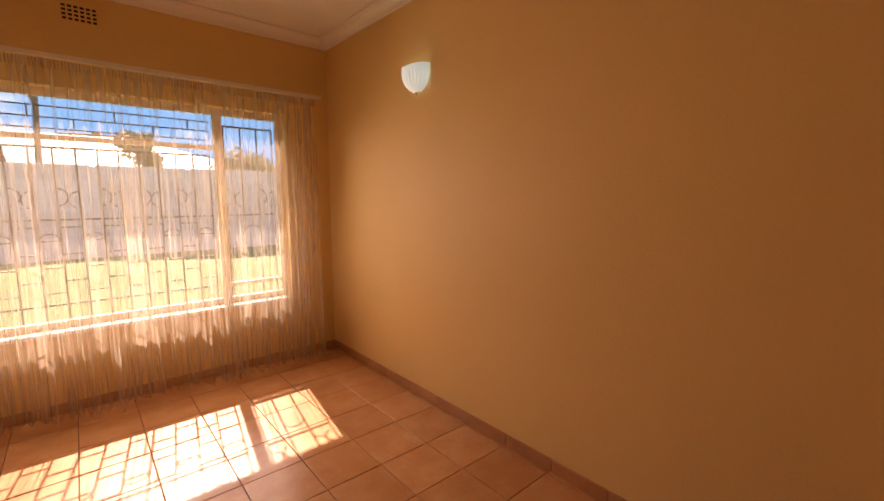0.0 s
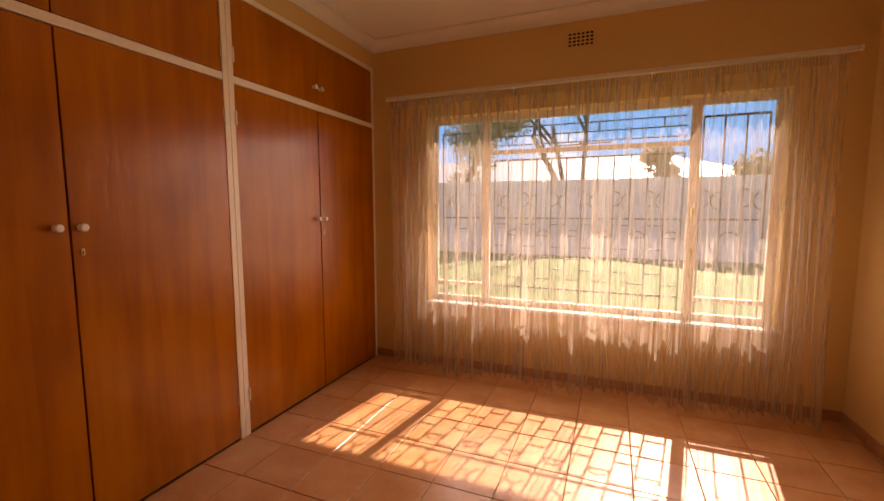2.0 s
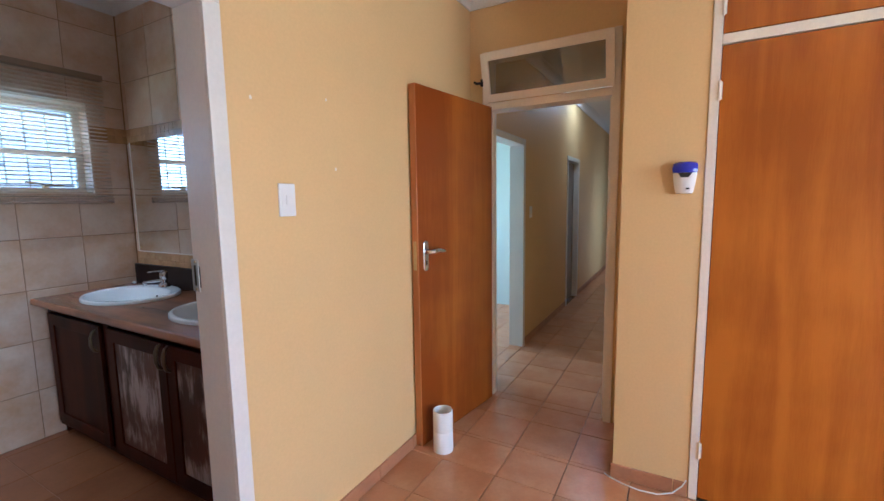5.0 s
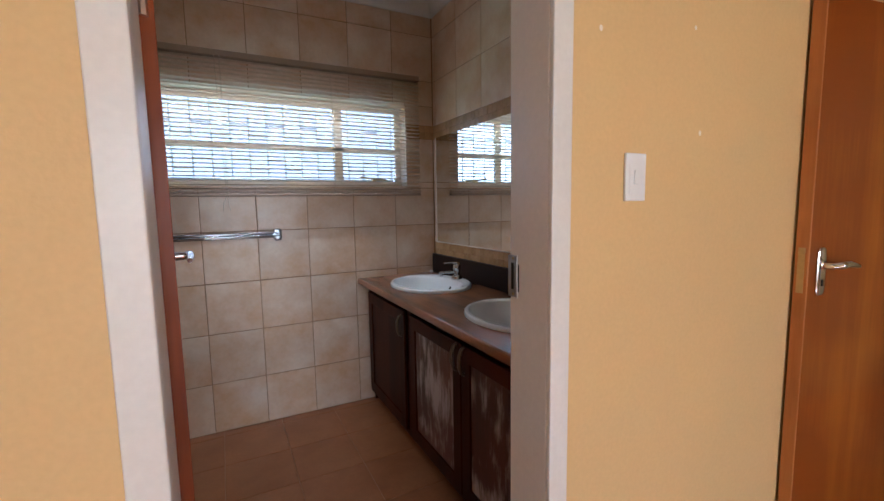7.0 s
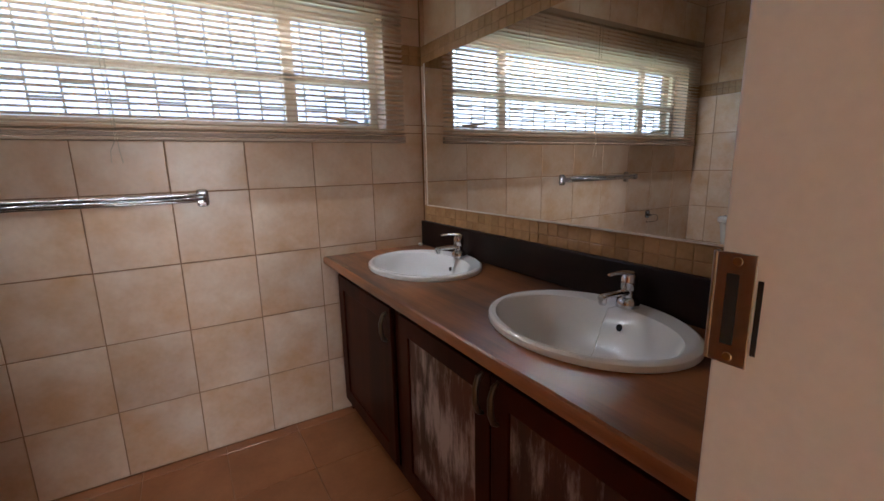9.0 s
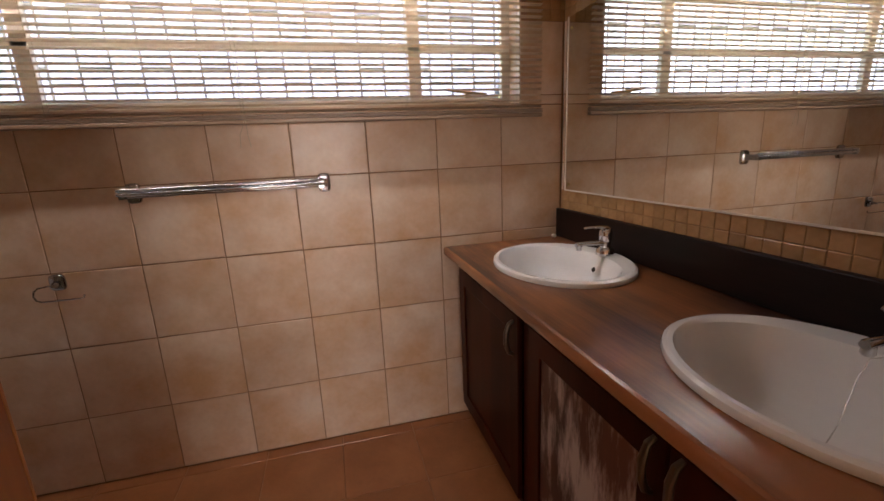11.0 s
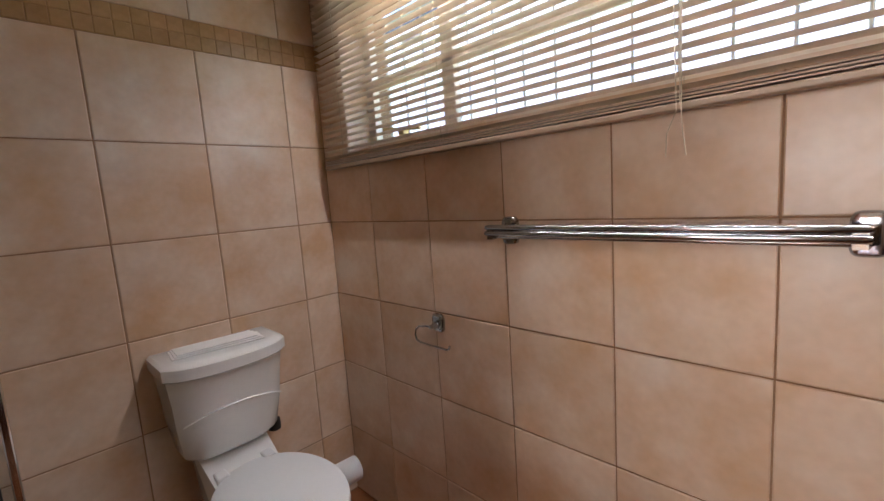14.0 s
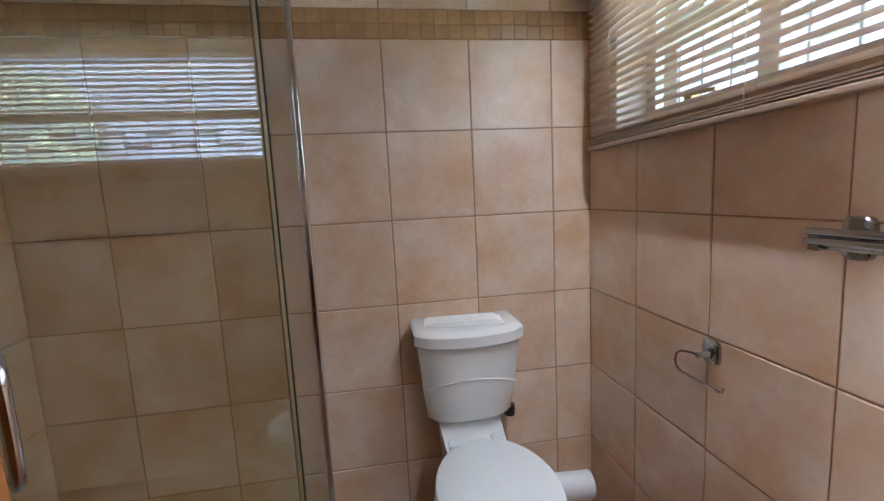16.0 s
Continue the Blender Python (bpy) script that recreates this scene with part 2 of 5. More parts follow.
WOOD = wood("varnished_veneer", (0.31, 0.080, 0.001), (0.45, 0.138, 0.002), 0.45, 0.75, grain=22.0, coat_rough=0.2, wavy=0.35)
DOOR_WOOD = wood("door_veneer", (0.23, 0.05, 0.002), (0.37, 0.11, 0.004), 0.4, 0.5, grain=8.0, coat_rough=0.05)
DOOR_EDGE = wood("door_lipping", (0.36, 0.12, 0.02), (0.55, 0.22, 0.05), 0.4, 0.2)
RED_EDGE = wood("red_edge", (0.13, 0.020, 0.003), (0.30, 0.07, 0.008), 0.5, 0.1, grain=9.0)
DARK_WOOD = wood("stained_wood", (0.018, 0.003, 0.001), (0.05, 0.009, 0.003), 0.45, 0.1, coat_rough=0.25)
TOP_WOOD = wood("worktop_wood", (0.045, 0.012, 0.004), (0.31, 0.11, 0.032), 0.45, 1.0, axis=1, coat_rough=0.19, wavy=0.05)
FLOOR_TILE = mat("terracotta_tile", (0.48, 0.215, 0.09), 0.28, var=0.09, scale=7, fine=60, bump=0.05, second=(0.57, 0.31, 0.16), second_scale=5, per_piece=0.07)
FLOOR_GROUT = mat("floor_grout", (0.14, 0.075, 0.04), 0.85, var=0.15, scale=8)
SKIRT = mat("skirting_tile", (0.36, 0.16, 0.075), 0.32, var=0.1, scale=6, second=(0.46, 0.23, 0.11), second_scale=4, per_piece=0.06)
WALL_TILE = mat("beige_wall_tile", (0.60, 0.385, 0.22), 0.3, var=0.06, scale=6, fine=50, bump=0.03, bump_scale=9, second=(0.74, 0.61, 0.48), second_scale=4.0, per_piece=0.05, spec=0.5)
TILE_GROUT = mat("brown_grout", (0.32, 0.185, 0.10), 0.85, var=0.12, scale=9)
BATH_TILE = mat("brown_floor_tile", (0.19, 0.066, 0.022), 0.3, var=0.1, scale=6, second=(0.26, 0.10, 0.037), second_scale=4, per_piece=0.05)
MOSAIC = mat("mosaic_tile", (0.40, 0.23, 0.10), 0.25, var=0.1, scale=20, per_piece=0.12, second=(0.46, 0.28, 0.13), second_scale=12)
CHROME = mat("chrome", (0.66, 0.67, 0.69), 0.13, 1.0, var=0.03)
# Darker than CHROME: weaker reflections near the strip lamp are put into the colour.
RAIL_CHROME = mat("dimmed_chrome", (0.40, 0.41, 0.43), 0.12, 1.0, var=0.06)
STEEL = mat("satin_steel", (0.55, 0.54, 0.52), 0.28, 1.0, var=0.08, fine=120)
BRASS = mat("aged_brass", (0.55, 0.42, 0.2), 0.35, 1.0, var=0.15)
CERAMIC = mat("white_ceramic", (0.80, 0.79, 0.76), 0.08, var=0.02, coat=0.4)
BASIN = mat("ivory_ceramic", (0.86, 0.86, 0.85), 0.08, var=0.02, coat=0.4)
PLASTIC = mat("white_plastic", (0.78, 0.78, 0.77), 0.35, var=0.02)
BLUE = mat("blue_lens", (0.01, 0.02, 0.5), 0.15, var=0.05, coat=0.5)
BLACK = mat("black_rubber", (0.012, 0.012, 0.012), 0.5, var=0.1)
BAR = mat("burglar_bar", (0.52, 0.47, 0.40), 0.5, var=0.1)
DARK_BAR = mat("dark_burglar_bar", (0.13, 0.11, 0.09), 0.5, var=0.1)
SLAT = mat("blind_slat", (0.63, 0.50, 0.36), 0.35, var=0.06, scale=6, spec=0.4)
RAIL = mat("blind_rail", (0.30, 0.21, 0.14), 0.4, var=0.06, scale=6)
STRING = mat("blind_cord", (0.5, 0.42, 0.3), 0.8)
PAPER = mat("paper", (0.82, 0.81, 0.78), 0.8, var=0.04, bump=0.1)
DARKHOLE = mat("dark_cavity", (0.02, 0.015, 0.01), 0.9, var=0.1)
MIRROR = mat("mirror_silver", (0.86, 0.88, 0.87), 0.0, 1.0, var=0.0)
PANE = glass("window_glass", (0.98, 0.99, 0.99), 0.0, 0.02)
SHOWER_GLASS = glass("shower_glass", (0.95, 0.97, 0.91), 0.0, 0.07)
NET = net("net_weave")
KNOB = mat("polished_knob", (0.82, 0.8, 0.76), 0.15, 0.0, var=0.03, coat=0.6)
DULL = mat("dull_bronze", (0.12, 0.09, 0.06), 0.4, 0.8, var=0.1)
EBONY = wood("blackened_wood", (0.006, 0.003, 0.002), (0.018, 0.007, 0.005), 0.5, 0.08, axis=1)
for m in (EBONY, DARK_WOOD, TOP_WOOD, WOOD, DOOR_WOOD, RED_EDGE):
    m.node_tree.nodes["Principled BSDF"].inputs["Specular IOR Level"].default_value = 0.2
for m in (WOOD, DARK_WOOD):
    m.node_tree.nodes["Principled BSDF"].inputs["Specular IOR Level"].default_value = 0.06
# Dark lilac that sets how bright the view behind the bathroom looks.
VIEW_LILAC = mat("view_lilac_grey", (0.088, 0.088, 0.112), 0.8, var=0.06, scale=1)
LAMP = glow("lit_frosted_glass", (0.5, 0.92, 1.0), 0.09)
DOME = glow("lit_opal_dome", (1.0, 0.96, 0.88), 1.6)
BULB = glow("lit_bulb", (1.0, 0.95, 0.75), 0.8)
GRASS = mat("lawn_grass", (0.08, 0.145, 0.03), 0.9, var=0.3, scale=1.5, fine=40, bump=0.5, second=(0.13, 0.18, 0.05), second_scale=0.8)
FENCE = mat("precast_concrete", (0.62, 0.52, 0.48), 0.9, var=0.15, scale=2, fine=25, bump=0.3, per_piece=0.1)
ROOF = mat("roof_sheet", (0.36, 0.35, 0.34), 0.5, var=0.1, scale=2)
HOUSE = mat("house_plaster", (0.5, 0.4, 0.3), 0.85, var=0.1)
BARK = mat("bark", (0.10, 0.075, 0.055), 0.9, var=0.3, scale=6, fine=30, bump=0.5)
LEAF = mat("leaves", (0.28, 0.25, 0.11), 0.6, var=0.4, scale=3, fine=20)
# Brighter copy of LEAF: sunshine on the foliage is put into the colour.
LEAF_SUN = mat("sunlit_look_leaves", (0.50, 0.50, 0.20), 0.55, var=0.2, scale=3, fine=20)


# ---- helpers of my own ----
def part(name, bm, material, parent, label="", smooth=False, kind=""):
    """Links a bmesh, made in world coordinates, as one mesh under a thing or a part."""
    me = bpy.data.meshes.new(name)
    bm.normal_update()
    bm.to_mesh(me)
    bm.free()
    me.materials.append(material)
    if smooth:
        me.polygons.foreach_set("use_smooth", [True] * len(me.polygons))
        me.set_sharp_from_angle(angle=radians(35))
    ob = new(name, me)
    if parent is not None:
        ob.parent = parent
        m = parent.matrix_basis.copy()
        p = parent
        while p.parent is not None:
            m = p.parent.matrix_basis @ p.matrix_parent_inverse @ m
            p = p.parent
        ob.matrix_parent_inverse = m.inverted()
    if label or kind:
        tagged(ob, label=label, kind=kind)
    return ob


def thing(name, place, label, category, group="", kind=""):
    ob = new(name)
    ob.empty_display_size = 0.1
    ob.matrix_basis = Matrix.Translation(place)
    return tagged(ob, label, category, group, kind)


def box(bm, a, b, bevel=0.0, m=None, seg=2):
    """A box between two corners, with rounded edges."""
    a, b = Vector(a), Vector(b)
    lo = Vector([min(p, q) for p, q in zip(a, b)])
    hi = Vector([max(p, q) for p, q in zip(a, b)])
    r = bmesh.ops.create_cube(bm, size=1.0, matrix=Matrix.Translation((lo + hi) / 2) @ Matrix.Diagonal((*(hi - lo), 1)))
    vs = r["verts"]
    if bevel:
        es = list({e for v in vs for e in v.link_edges})
        out = bmesh.ops.bevel(bm, geom=es, offset=bevel, segments=seg, profile=0.5, affect="EDGES")
        vs = list({v for f in out["faces"] for v in f.verts} | {v for v in vs if v.is_valid})
    if m is not None:
        bmesh.ops.transform(bm, matrix=m, verts=vs)
    return bm


def boxes(*pairs, bevel=0.0):
    bm = bmesh.new()
    for a, b in pairs:
        box(bm, a, b, bevel)
    return bm


def tube(bm, pts, r, n=10, close=True):
    """A round bar along points; r is one radius or one per point."""
    pts = [Vector(p) for p in pts]
    rs = r if isinstance(r, (list, tuple)) else [r] * len(pts)
    rings = []
    up = None
    for i, p in enumerate(pts):
        d = (pts[min(i + 1, len(pts) - 1)] - pts[max(i - 1, 0)]).normalized()
        if up is None:
            up = d.orthogonal().normalized()
        up = (up - d * up.dot(d)).normalized()
        side = d.cross(up)
        rings.append([bm.verts.new(p + (up * math.cos(k * math.tau / n) + side * math.sin(k * math.tau / n)) * rs[i]) for k in range(n)])
    for a, b in zip(rings, rings[1:]):
        for k in range(n):
            bm.faces.new((a[k], a[(k + 1) % n], b[(k + 1) % n], b[k]))
    if close:
        bm.faces.new(rings[0][::-1])
        bm.faces.new(rings[-1])
    return bm


def ring_frame(x0, x1, z0, z1, w, y0, y1, m=None):
    """A rectangular frame in the xz plane, as one piece."""
    bm = bmesh.new()
    loops = []
    for y in (y0, y1):
        for d in (0, w):
            loops.append([bm.verts.new(p) for p in ((x0 + d, y, z0 + d), (x1 - d, y, z0 + d), (x1 - d, y, z1 - d), (x0 + d, y, z1 - d))])
    of, nf, ob_, nb = loops
    for p, q in ((of, nf), (nf, nb), (nb, ob_), (ob_, of)):
        for k in range(4):
            j = (k + 1) % 4
            bm.faces.new((p[k], p[j], q[j], q[k]))
    bmesh.ops.recalc_face_normals(bm, faces=bm.faces[:])
    if m is not None:
        bmesh.ops.transform(bm, matrix=m, verts=bm.verts[:])
    return bm


def lathe(bm, profile, m, n=24, ex=1.0, ey=1.0):
    """A turned shape: (radius, height) pairs about z, then set by m. ex, ey stretch it to an oval."""
    rings = []
    for r, h in profile:
        if r < 1e-5:
            rings.append([bm.verts.new(m @ Vector((0, 0, h)))])
        else:
            rings.append([bm.verts.new(m @ Vector((r * ex * math.cos(k * math.tau / n), r * ey * math.sin(k * math.tau / n), h))) for k in range(n)])
    for a, b in zip(rings, rings[1:]):
        for k in range(n):
            j = (k + 1) % n
            if len(a) == 1 and len(b) == 1:
                continue
            if len(a) == 1:
                bm.faces.new((a[0], b[j], b[k]))
            elif len(b) == 1:
                bm.faces.new((a[k], a[j], b[0]))
            else:
                bm.faces.new((a[k], a[j], b[j], b[k]))
    bmesh.ops.recalc_face_normals(bm, faces=bm.faces[:])
    return bm


def loft(bm, rings, cap=True):
    """Skin over closed rings of points of equal count."""
    vs = [[bm.verts.new(p) for p in ring] for ring in rings]
    n = len(vs[0])
    for a, b in zip(vs, vs[1:]):
        for k in range(n):
            bm.faces.new((a[k], a[(k + 1) % n], b[(k + 1) % n], b[k]))
    if cap:
        bm.faces.new(vs[0][::-1])
        bm.faces.new(vs[-1])
    bmesh.ops.recalc_face_normals(bm, faces=bm.faces[:])
    return bm


def slab(name, pairs, material, label="", kind="structure"):
    """A piece of the setting made of butted boxes."""
    ob = part(name, boxes(*pairs), material, None)
    return tagged(ob, label, name.split("_")[0], kind=kind)


# ---- the setting ----
H, COVE = 2.765, 2.685            # ceiling height, foot of the cornice
XE, YN, YS = 3.38, 6.582, 2.08   # bedroom: east, north and south faces
XW, XB, YB = 0.62, 3.346, 1.955  # bathroom: west, east and north faces
floor = slab("floor", [((-9.2, -0.3, -0.2), (3.9, 6.85, -0.012))], FLOOR_GROUT, "brown grout bed under the floor tiles")
WX0, WX1, WZ0, WZ1 = 0.52, 2.995, 0.55, 2.10   # bedroom window opening
wall_north = slab("wall_north", [((-0.7, YN, -0.1), (WX0, YN + 0.23, H)), ((WX1, YN, -0.1), (XE + 0.25, YN + 0.23, H)),
                                 ((WX0, YN, -0.1), (WX1, YN + 0.23, WZ0)), ((WX0, YN, WZ1), (WX1, YN + 0.23, H))], WALL, "ochre cream painted plaster wall around the window")
wall_east = slab("wall_east", [((XE, YB, -0.1), (XE + 0.24, YN, H))], WALL, "ochre cream painted plaster wall")
DX0, DX1, DH = 1.357, 2.125, 2.04   # bathroom doorway, clear
wall_south = slab("wall_south", [((-0.56, YB, -0.1), (DX0 - 0.03, YS, H)), ((DX1 + 0.03, YB, -0.1), (XE, YS, H)), ((DX0 - 0.03, YB, DH + 0.03), (DX1 + 0.03, YS, H))], WALL, "ochre cream painted plaster wall with a doorway")
CY0, CY1 = 2.175, 3.045             # passage door frame, outside edges
wall_west = slab("wall_west", [((-0.66, 3.129, -0.1), (0.0, 3.462, H)), ((-0.66, CY1, -0.1), (-0.56, 3.129, H)), ((-0.66, 1.75, -0.1), (-0.56, CY0, H)),
                               ((-0.66, CY0, 2.40), (-0.56, CY1, H)), ((-0.7, 3.462, -0.1), (-0.6, YN, H)), ((-0.6, 3.462, 2.565), (-0.004, YN, H))], WALL, "ochre cream painted plaster wall and pier beside the wardrobes")
ceiling = slab("ceiling", [((-9.2, -0.3, H), (3.9, 6.85, H + 0.12))], CEIL, "white painted plaster ceiling")


def cornice(name, x0, x1, y0, y1, label):
    """A coved plaster cornice round a rectangular room."""
    d = H - COVE
    bm = bmesh.new()
    prof = [(0.0, 0.0), (0.010, 0.0), (0.012, 0.008)] + [(0.012 + (d - 0.02) * (1 - math.cos(k * math.pi / 14)), 0.008 + (d - 0.016) * math.sin(k * math.pi / 14)) for k in range(1, 8)] + [(d + 0.004, d - 0.008), (d + 0.004, d - 0.001)]
    rings = [[bm.verts.new(p) for p in ((x0 + u, y0 + u, COVE + v), (x1 - u, y0 + u, COVE + v), (x1 - u, y1 - u, COVE + v), (x0 + u, y1 - u, COVE + v))] for u, v in prof]
    for a, b in zip(rings, rings[1:]):
        for k in range(4):
            bm.faces.new((a[k], a[(k + 1) % 4], b[(k + 1) % 4], b[k]))
    bmesh.ops.recalc_face_normals(bm, faces=bm.faces[:])
    ob = part(name, bm, CEIL, None)
    return tagged(ob, label, "cornice", kind="structure")


cornice("cornice_bedroom", 0.0, XE, YS, YN, "white plaster coved cornice round the bedroom ceiling")
cornice("cornice_lobby", -0.56, 0.0, YS, 3.129, "white plaster coved cornice above the passage door")
cornice("cornice_bathroom", XW, XB, 0.0, YB - 0.018, "white plaster cornice round the bathroom ceiling")
PS, PN, PW = 2.09, 3.13, -8.6       # passage
P1A, P1B, P2A, P2B, PH = -1.70, -0.86, -4.15, -3.45, 1.95
wall_passage_south = slab("wall_passage_south", [((P1B, PS - 0.12, -0.1), (-0.66, PS, H)), ((P2B, PS - 0.12, -0.1), (P1A, PS, H)), ((PW, PS - 0.12, -0.1), (P2A, PS, H)),
                                     ((P1A, PS - 0.12, PH), (P1B, PS, H)), ((P2A, PS - 0.12, PH), (P2B, PS, H))], WALL, "ochre painted passage wall with two doorways")
wall_passage_north = slab("wall_passage_north", [((PW, PN, -0.1), (-6.4, PN + 0.12, H)), ((-5.5, PN, -0.1), (-0.66, PN + 0.12, H)), ((-6.4, PN, 2.0), (-5.5, PN + 0.12, H))], WALL, "ochre painted passage wall")
cornice("cornice_passage", PW, -0.66, PS, PN, "white plaster coved cornice along the passage")
wall_passage_end = slab("wall_passage_end", [((PW - 0.12, PS - 0.12, -0.1), (PW, PN + 0.12, H))], WALL, "ochre painted wall at the passage's end")
# Unseen walls, added to keep sky light and its reflection out of the passage.
slab("wall_far_room", [((-7.0, 4.6, -0.1), (-4.9, 4.7, H)), ((-7.1, PN + 0.12, -0.1), (-7.0, 4.7, H)), ((-4.9, PN + 0.12, -0.1), (-4.8, 4.7, H))], WALL, "ochre walls added out of view to screen the sky behind the passage opening")
wall_side_room = slab("wall_side_room", [((-3.3, -0.2, -0.1), (-3.2, PS - 0.12, H)), ((-0.72, -0.2, -0.1), (-0.66, PS - 0.12, H)), ((-3.3, -0.3, -0.1), (-2.7, -0.2, H)), ((-1.0, -0.3, -0.1), (-0.66, -0.2, H)),
                                 ((-2.7, -0.3, -0.1), (-1.0, -0.2, 0.8)), ((-2.7, -0.3, 2.1), (-1.0, -0.2, H))], PALE_GREEN, "pale green painted walls of the side room with a window opening")
BX0, BX1, BZ0, BZ1 = 0.83, 3.175, 1.495, 2.075   # bathroom window opening
wall_bath_south = slab("wall_bath_south", [((XW - 0.2, -0.24, -0.1), (BX0, -0.003, H)), ((BX1, -0.24, -0.1), (XB + 0.003, -0.003, H)),
                                     ((BX0, -0.24, -0.1), (BX1, -0.003, BZ0)), ((BX0, -0.24, BZ1), (BX1, -0.003, H))], TILE_GROUT, "bathroom wall with brown grout between the tiles")
wall_bath_east = slab("wall_bath_east", [((XB + 0.003, -0.24, -0.1), (XB + 0.24, YB, H))], TILE_GROUT, "bathroom wall with brown grout between the tiles")
wall_bath_west = slab("wall_bath_west", [((XW - 0.2, -0.003, -0.1), (XW - 0.003, YB, H))], TILE_GROUT, "bathroom wall with brown grout between the tiles")
wall_bath_north = slab("wall_bath_north", [((XW - 0.008, YB - 0.006, -0.1), (DX0 - 0.03, YB, H)), ((DX1 + 0.03, YB - 0.006, -0.1), (XB + 0.008, YB, H)), ((DX0 - 0.03, YB - 0.006, DH + 0.03), (DX1 + 0.03, YB, H))], WALL_TILE, "beige tiled face of the bathroom's door wall")


# ---- bedroom window ----
def steel_window(name, x0, x1, z0, z1, y, mullions, transoms, label, w=0.038, d=0.03, stay=True):
    """A steel casement: outer frame, mullions, transoms, panes, stays. Transoms: (x from, x to, z)."""
    win = thing(name, ((x0 + x1) / 2, y, z0), label, "window", kind="structure")
    part("frame", ring_frame(x0, x1, z0, z1, w, y - d / 2, y + d / 2), CREAM, win)
    for a, b in mullions:
        part("mullion", boxes(((a, y - d / 2 - 0.003, z0 + w), (b, y + d / 2, z1 - w)), bevel=0.003), CREAM, win)
    for a, b, z in transoms:
        part("transom", boxes(((a, y - d / 2 - 0.005, z - 0.017), (b, y + d / 2, z + 0.017)), bevel=0.003), CREAM, win)
    edges = [x0 + w] + [v for m in mullions for v in m] + [x1 - w]
    for i in range(0, len(edges), 2):
        p = part("pane", boxes(((edges[i], y - 0.002, z0 + w), (edges[i + 1], y + 0.002, z1 - w))), PANE, win)
        p.visible_shadow = False
    return win


WY = YN + 0.115
window_1 = steel_window("window_1", WX0, WX1, WZ0, WZ1, WY, [(0.97, 1.035), (2.465, 2.53)], [(1.035, 2.465, 1.80)], "wide cream painted steel window with three lights", w=0.05)
bm = bmesh.new()
for x, z in ((2.497, 1.30), (2.497, 1.02)):
    box(bm, (x - 0.01, WY - 0.05, z), (x + 0.01, WY - 0.016, z + 0.05), 0.003)
    tube(bm, [(x, WY - 0.045, z + 0.025), (x - 0.005, WY - 0.055, z - 0.06)], 0.006, 6)
part("window_latch", bm, BRASS, window_1, "brass latch")
bm = bmesh.new()
tube(bm, [(1.55, WY - 0.03, 1.825), (1.75, WY - 0.035, 1.828), (1.95, WY - 0.02, 1.835)], 0.006, 6)
box(bm, (1.73, WY - 0.05, 1.82), (1.77, WY - 0.02, 1.85), 0.003)
part("window_stay", bm, BRASS, window_1, "casement stay bar")
part("window_sill", boxes(((WX0 - 0.03, YN - 0.02, WZ0 - 0.02), (WX1 + 0.03, WY - 0.02, WZ0 + 0.004)), bevel=0.004), WHITE, window_1, "white painted inner sill")


def scroll(bm, cx, cz, r, y, a0, a1, n=8):
    tube(bm, [(cx + r * math.cos(a0 + (a1 - a0) * k / n), y, cz + r * math.sin(a0 + (a1 - a0) * k / n)) for k in range(n + 1)], 0.005, 5)


GY = WY + 0.045
guard = thing("burglar_guard", (1.75, GY, WZ0 + 0.02), "painted steel burglar bars with scrollwork outside the window", "burglar bars")
bays = [(0.60, 0.955, 1.98), (1.06, 2.44, 1.74), (2.55, 2.93, 1.98)]
for x0, x1, top in bays:
    n = max(3, round((x1 - x0) / 0.115))
    for k in range(n + 1):
        x = x0 + (x1 - x0) * k / n
        bm = bmesh.new()
        tube(bm, [(x, GY, WZ0 + 0.03), (x, GY, top)], 0.006, 6)
        part("bar", bm, DARK_BAR, guard)
    for z in (WZ0 + 0.04, 0.70, 1.27, top):
        part("cross_rail", boxes(((x0, GY - 0.005, z - 0.007), (x1, GY + 0.005, z + 0.007))), DARK_BAR, guard)
    for k in range(n):
        a = x0 + (x1 - x0) * k / n
        w = (x1 - x0) / n
        bm = bmesh.new()
        if k % 2:
            scroll(bm, a + w / 2, 1.12, w / 2, GY, 0, math.pi)
        else:
            scroll(bm, a, 1.42, w / 2, GY, -math.pi / 2, math.pi / 2)
            scroll(bm, a + w, 1.40, w / 2, GY, math.pi * 0.5, math.pi * 1.4)
        part("scroll", bm, DARK_BAR, guard)
for k in range(12):
    w = (2.44 - 1.06) / 12
    for z in ((0.86, 1.04, 1.22), (0.78, 0.95, 1.13))[k % 2]:
        part("short_bar", boxes(((1.06 + k * w, GY - 0.004, z - 0.005), (1.06 + (k + 1) * w, GY + 0.004, z + 0.005))), DARK_BAR, guard)
for a, c in ((0.57, 0.97), (2.53, 2.945)):
    part("low_rail", boxes(((a, WY - 0.018, 0.69), (c, WY + 0.013, 0.722)), bevel=0.003), CREAM, window_1, "low casement rail")
bm = bmesh.new()
for z in (1.86, 1.93, 2.0):
    box(bm, (1.05, GY - 0.004, z - 0.004), (2.45, GY + 0.004, z + 0.004))
for k in range(6):
    box(bm, (1.2 + k * 0.22, GY - 0.004, 1.864 + 0.07 * (k % 2)), (1.208 + k * 0.22, GY + 0.004, 1.926 + 0.07 * (k % 2)))
part("top_grille", bm, DARK_BAR, guard)

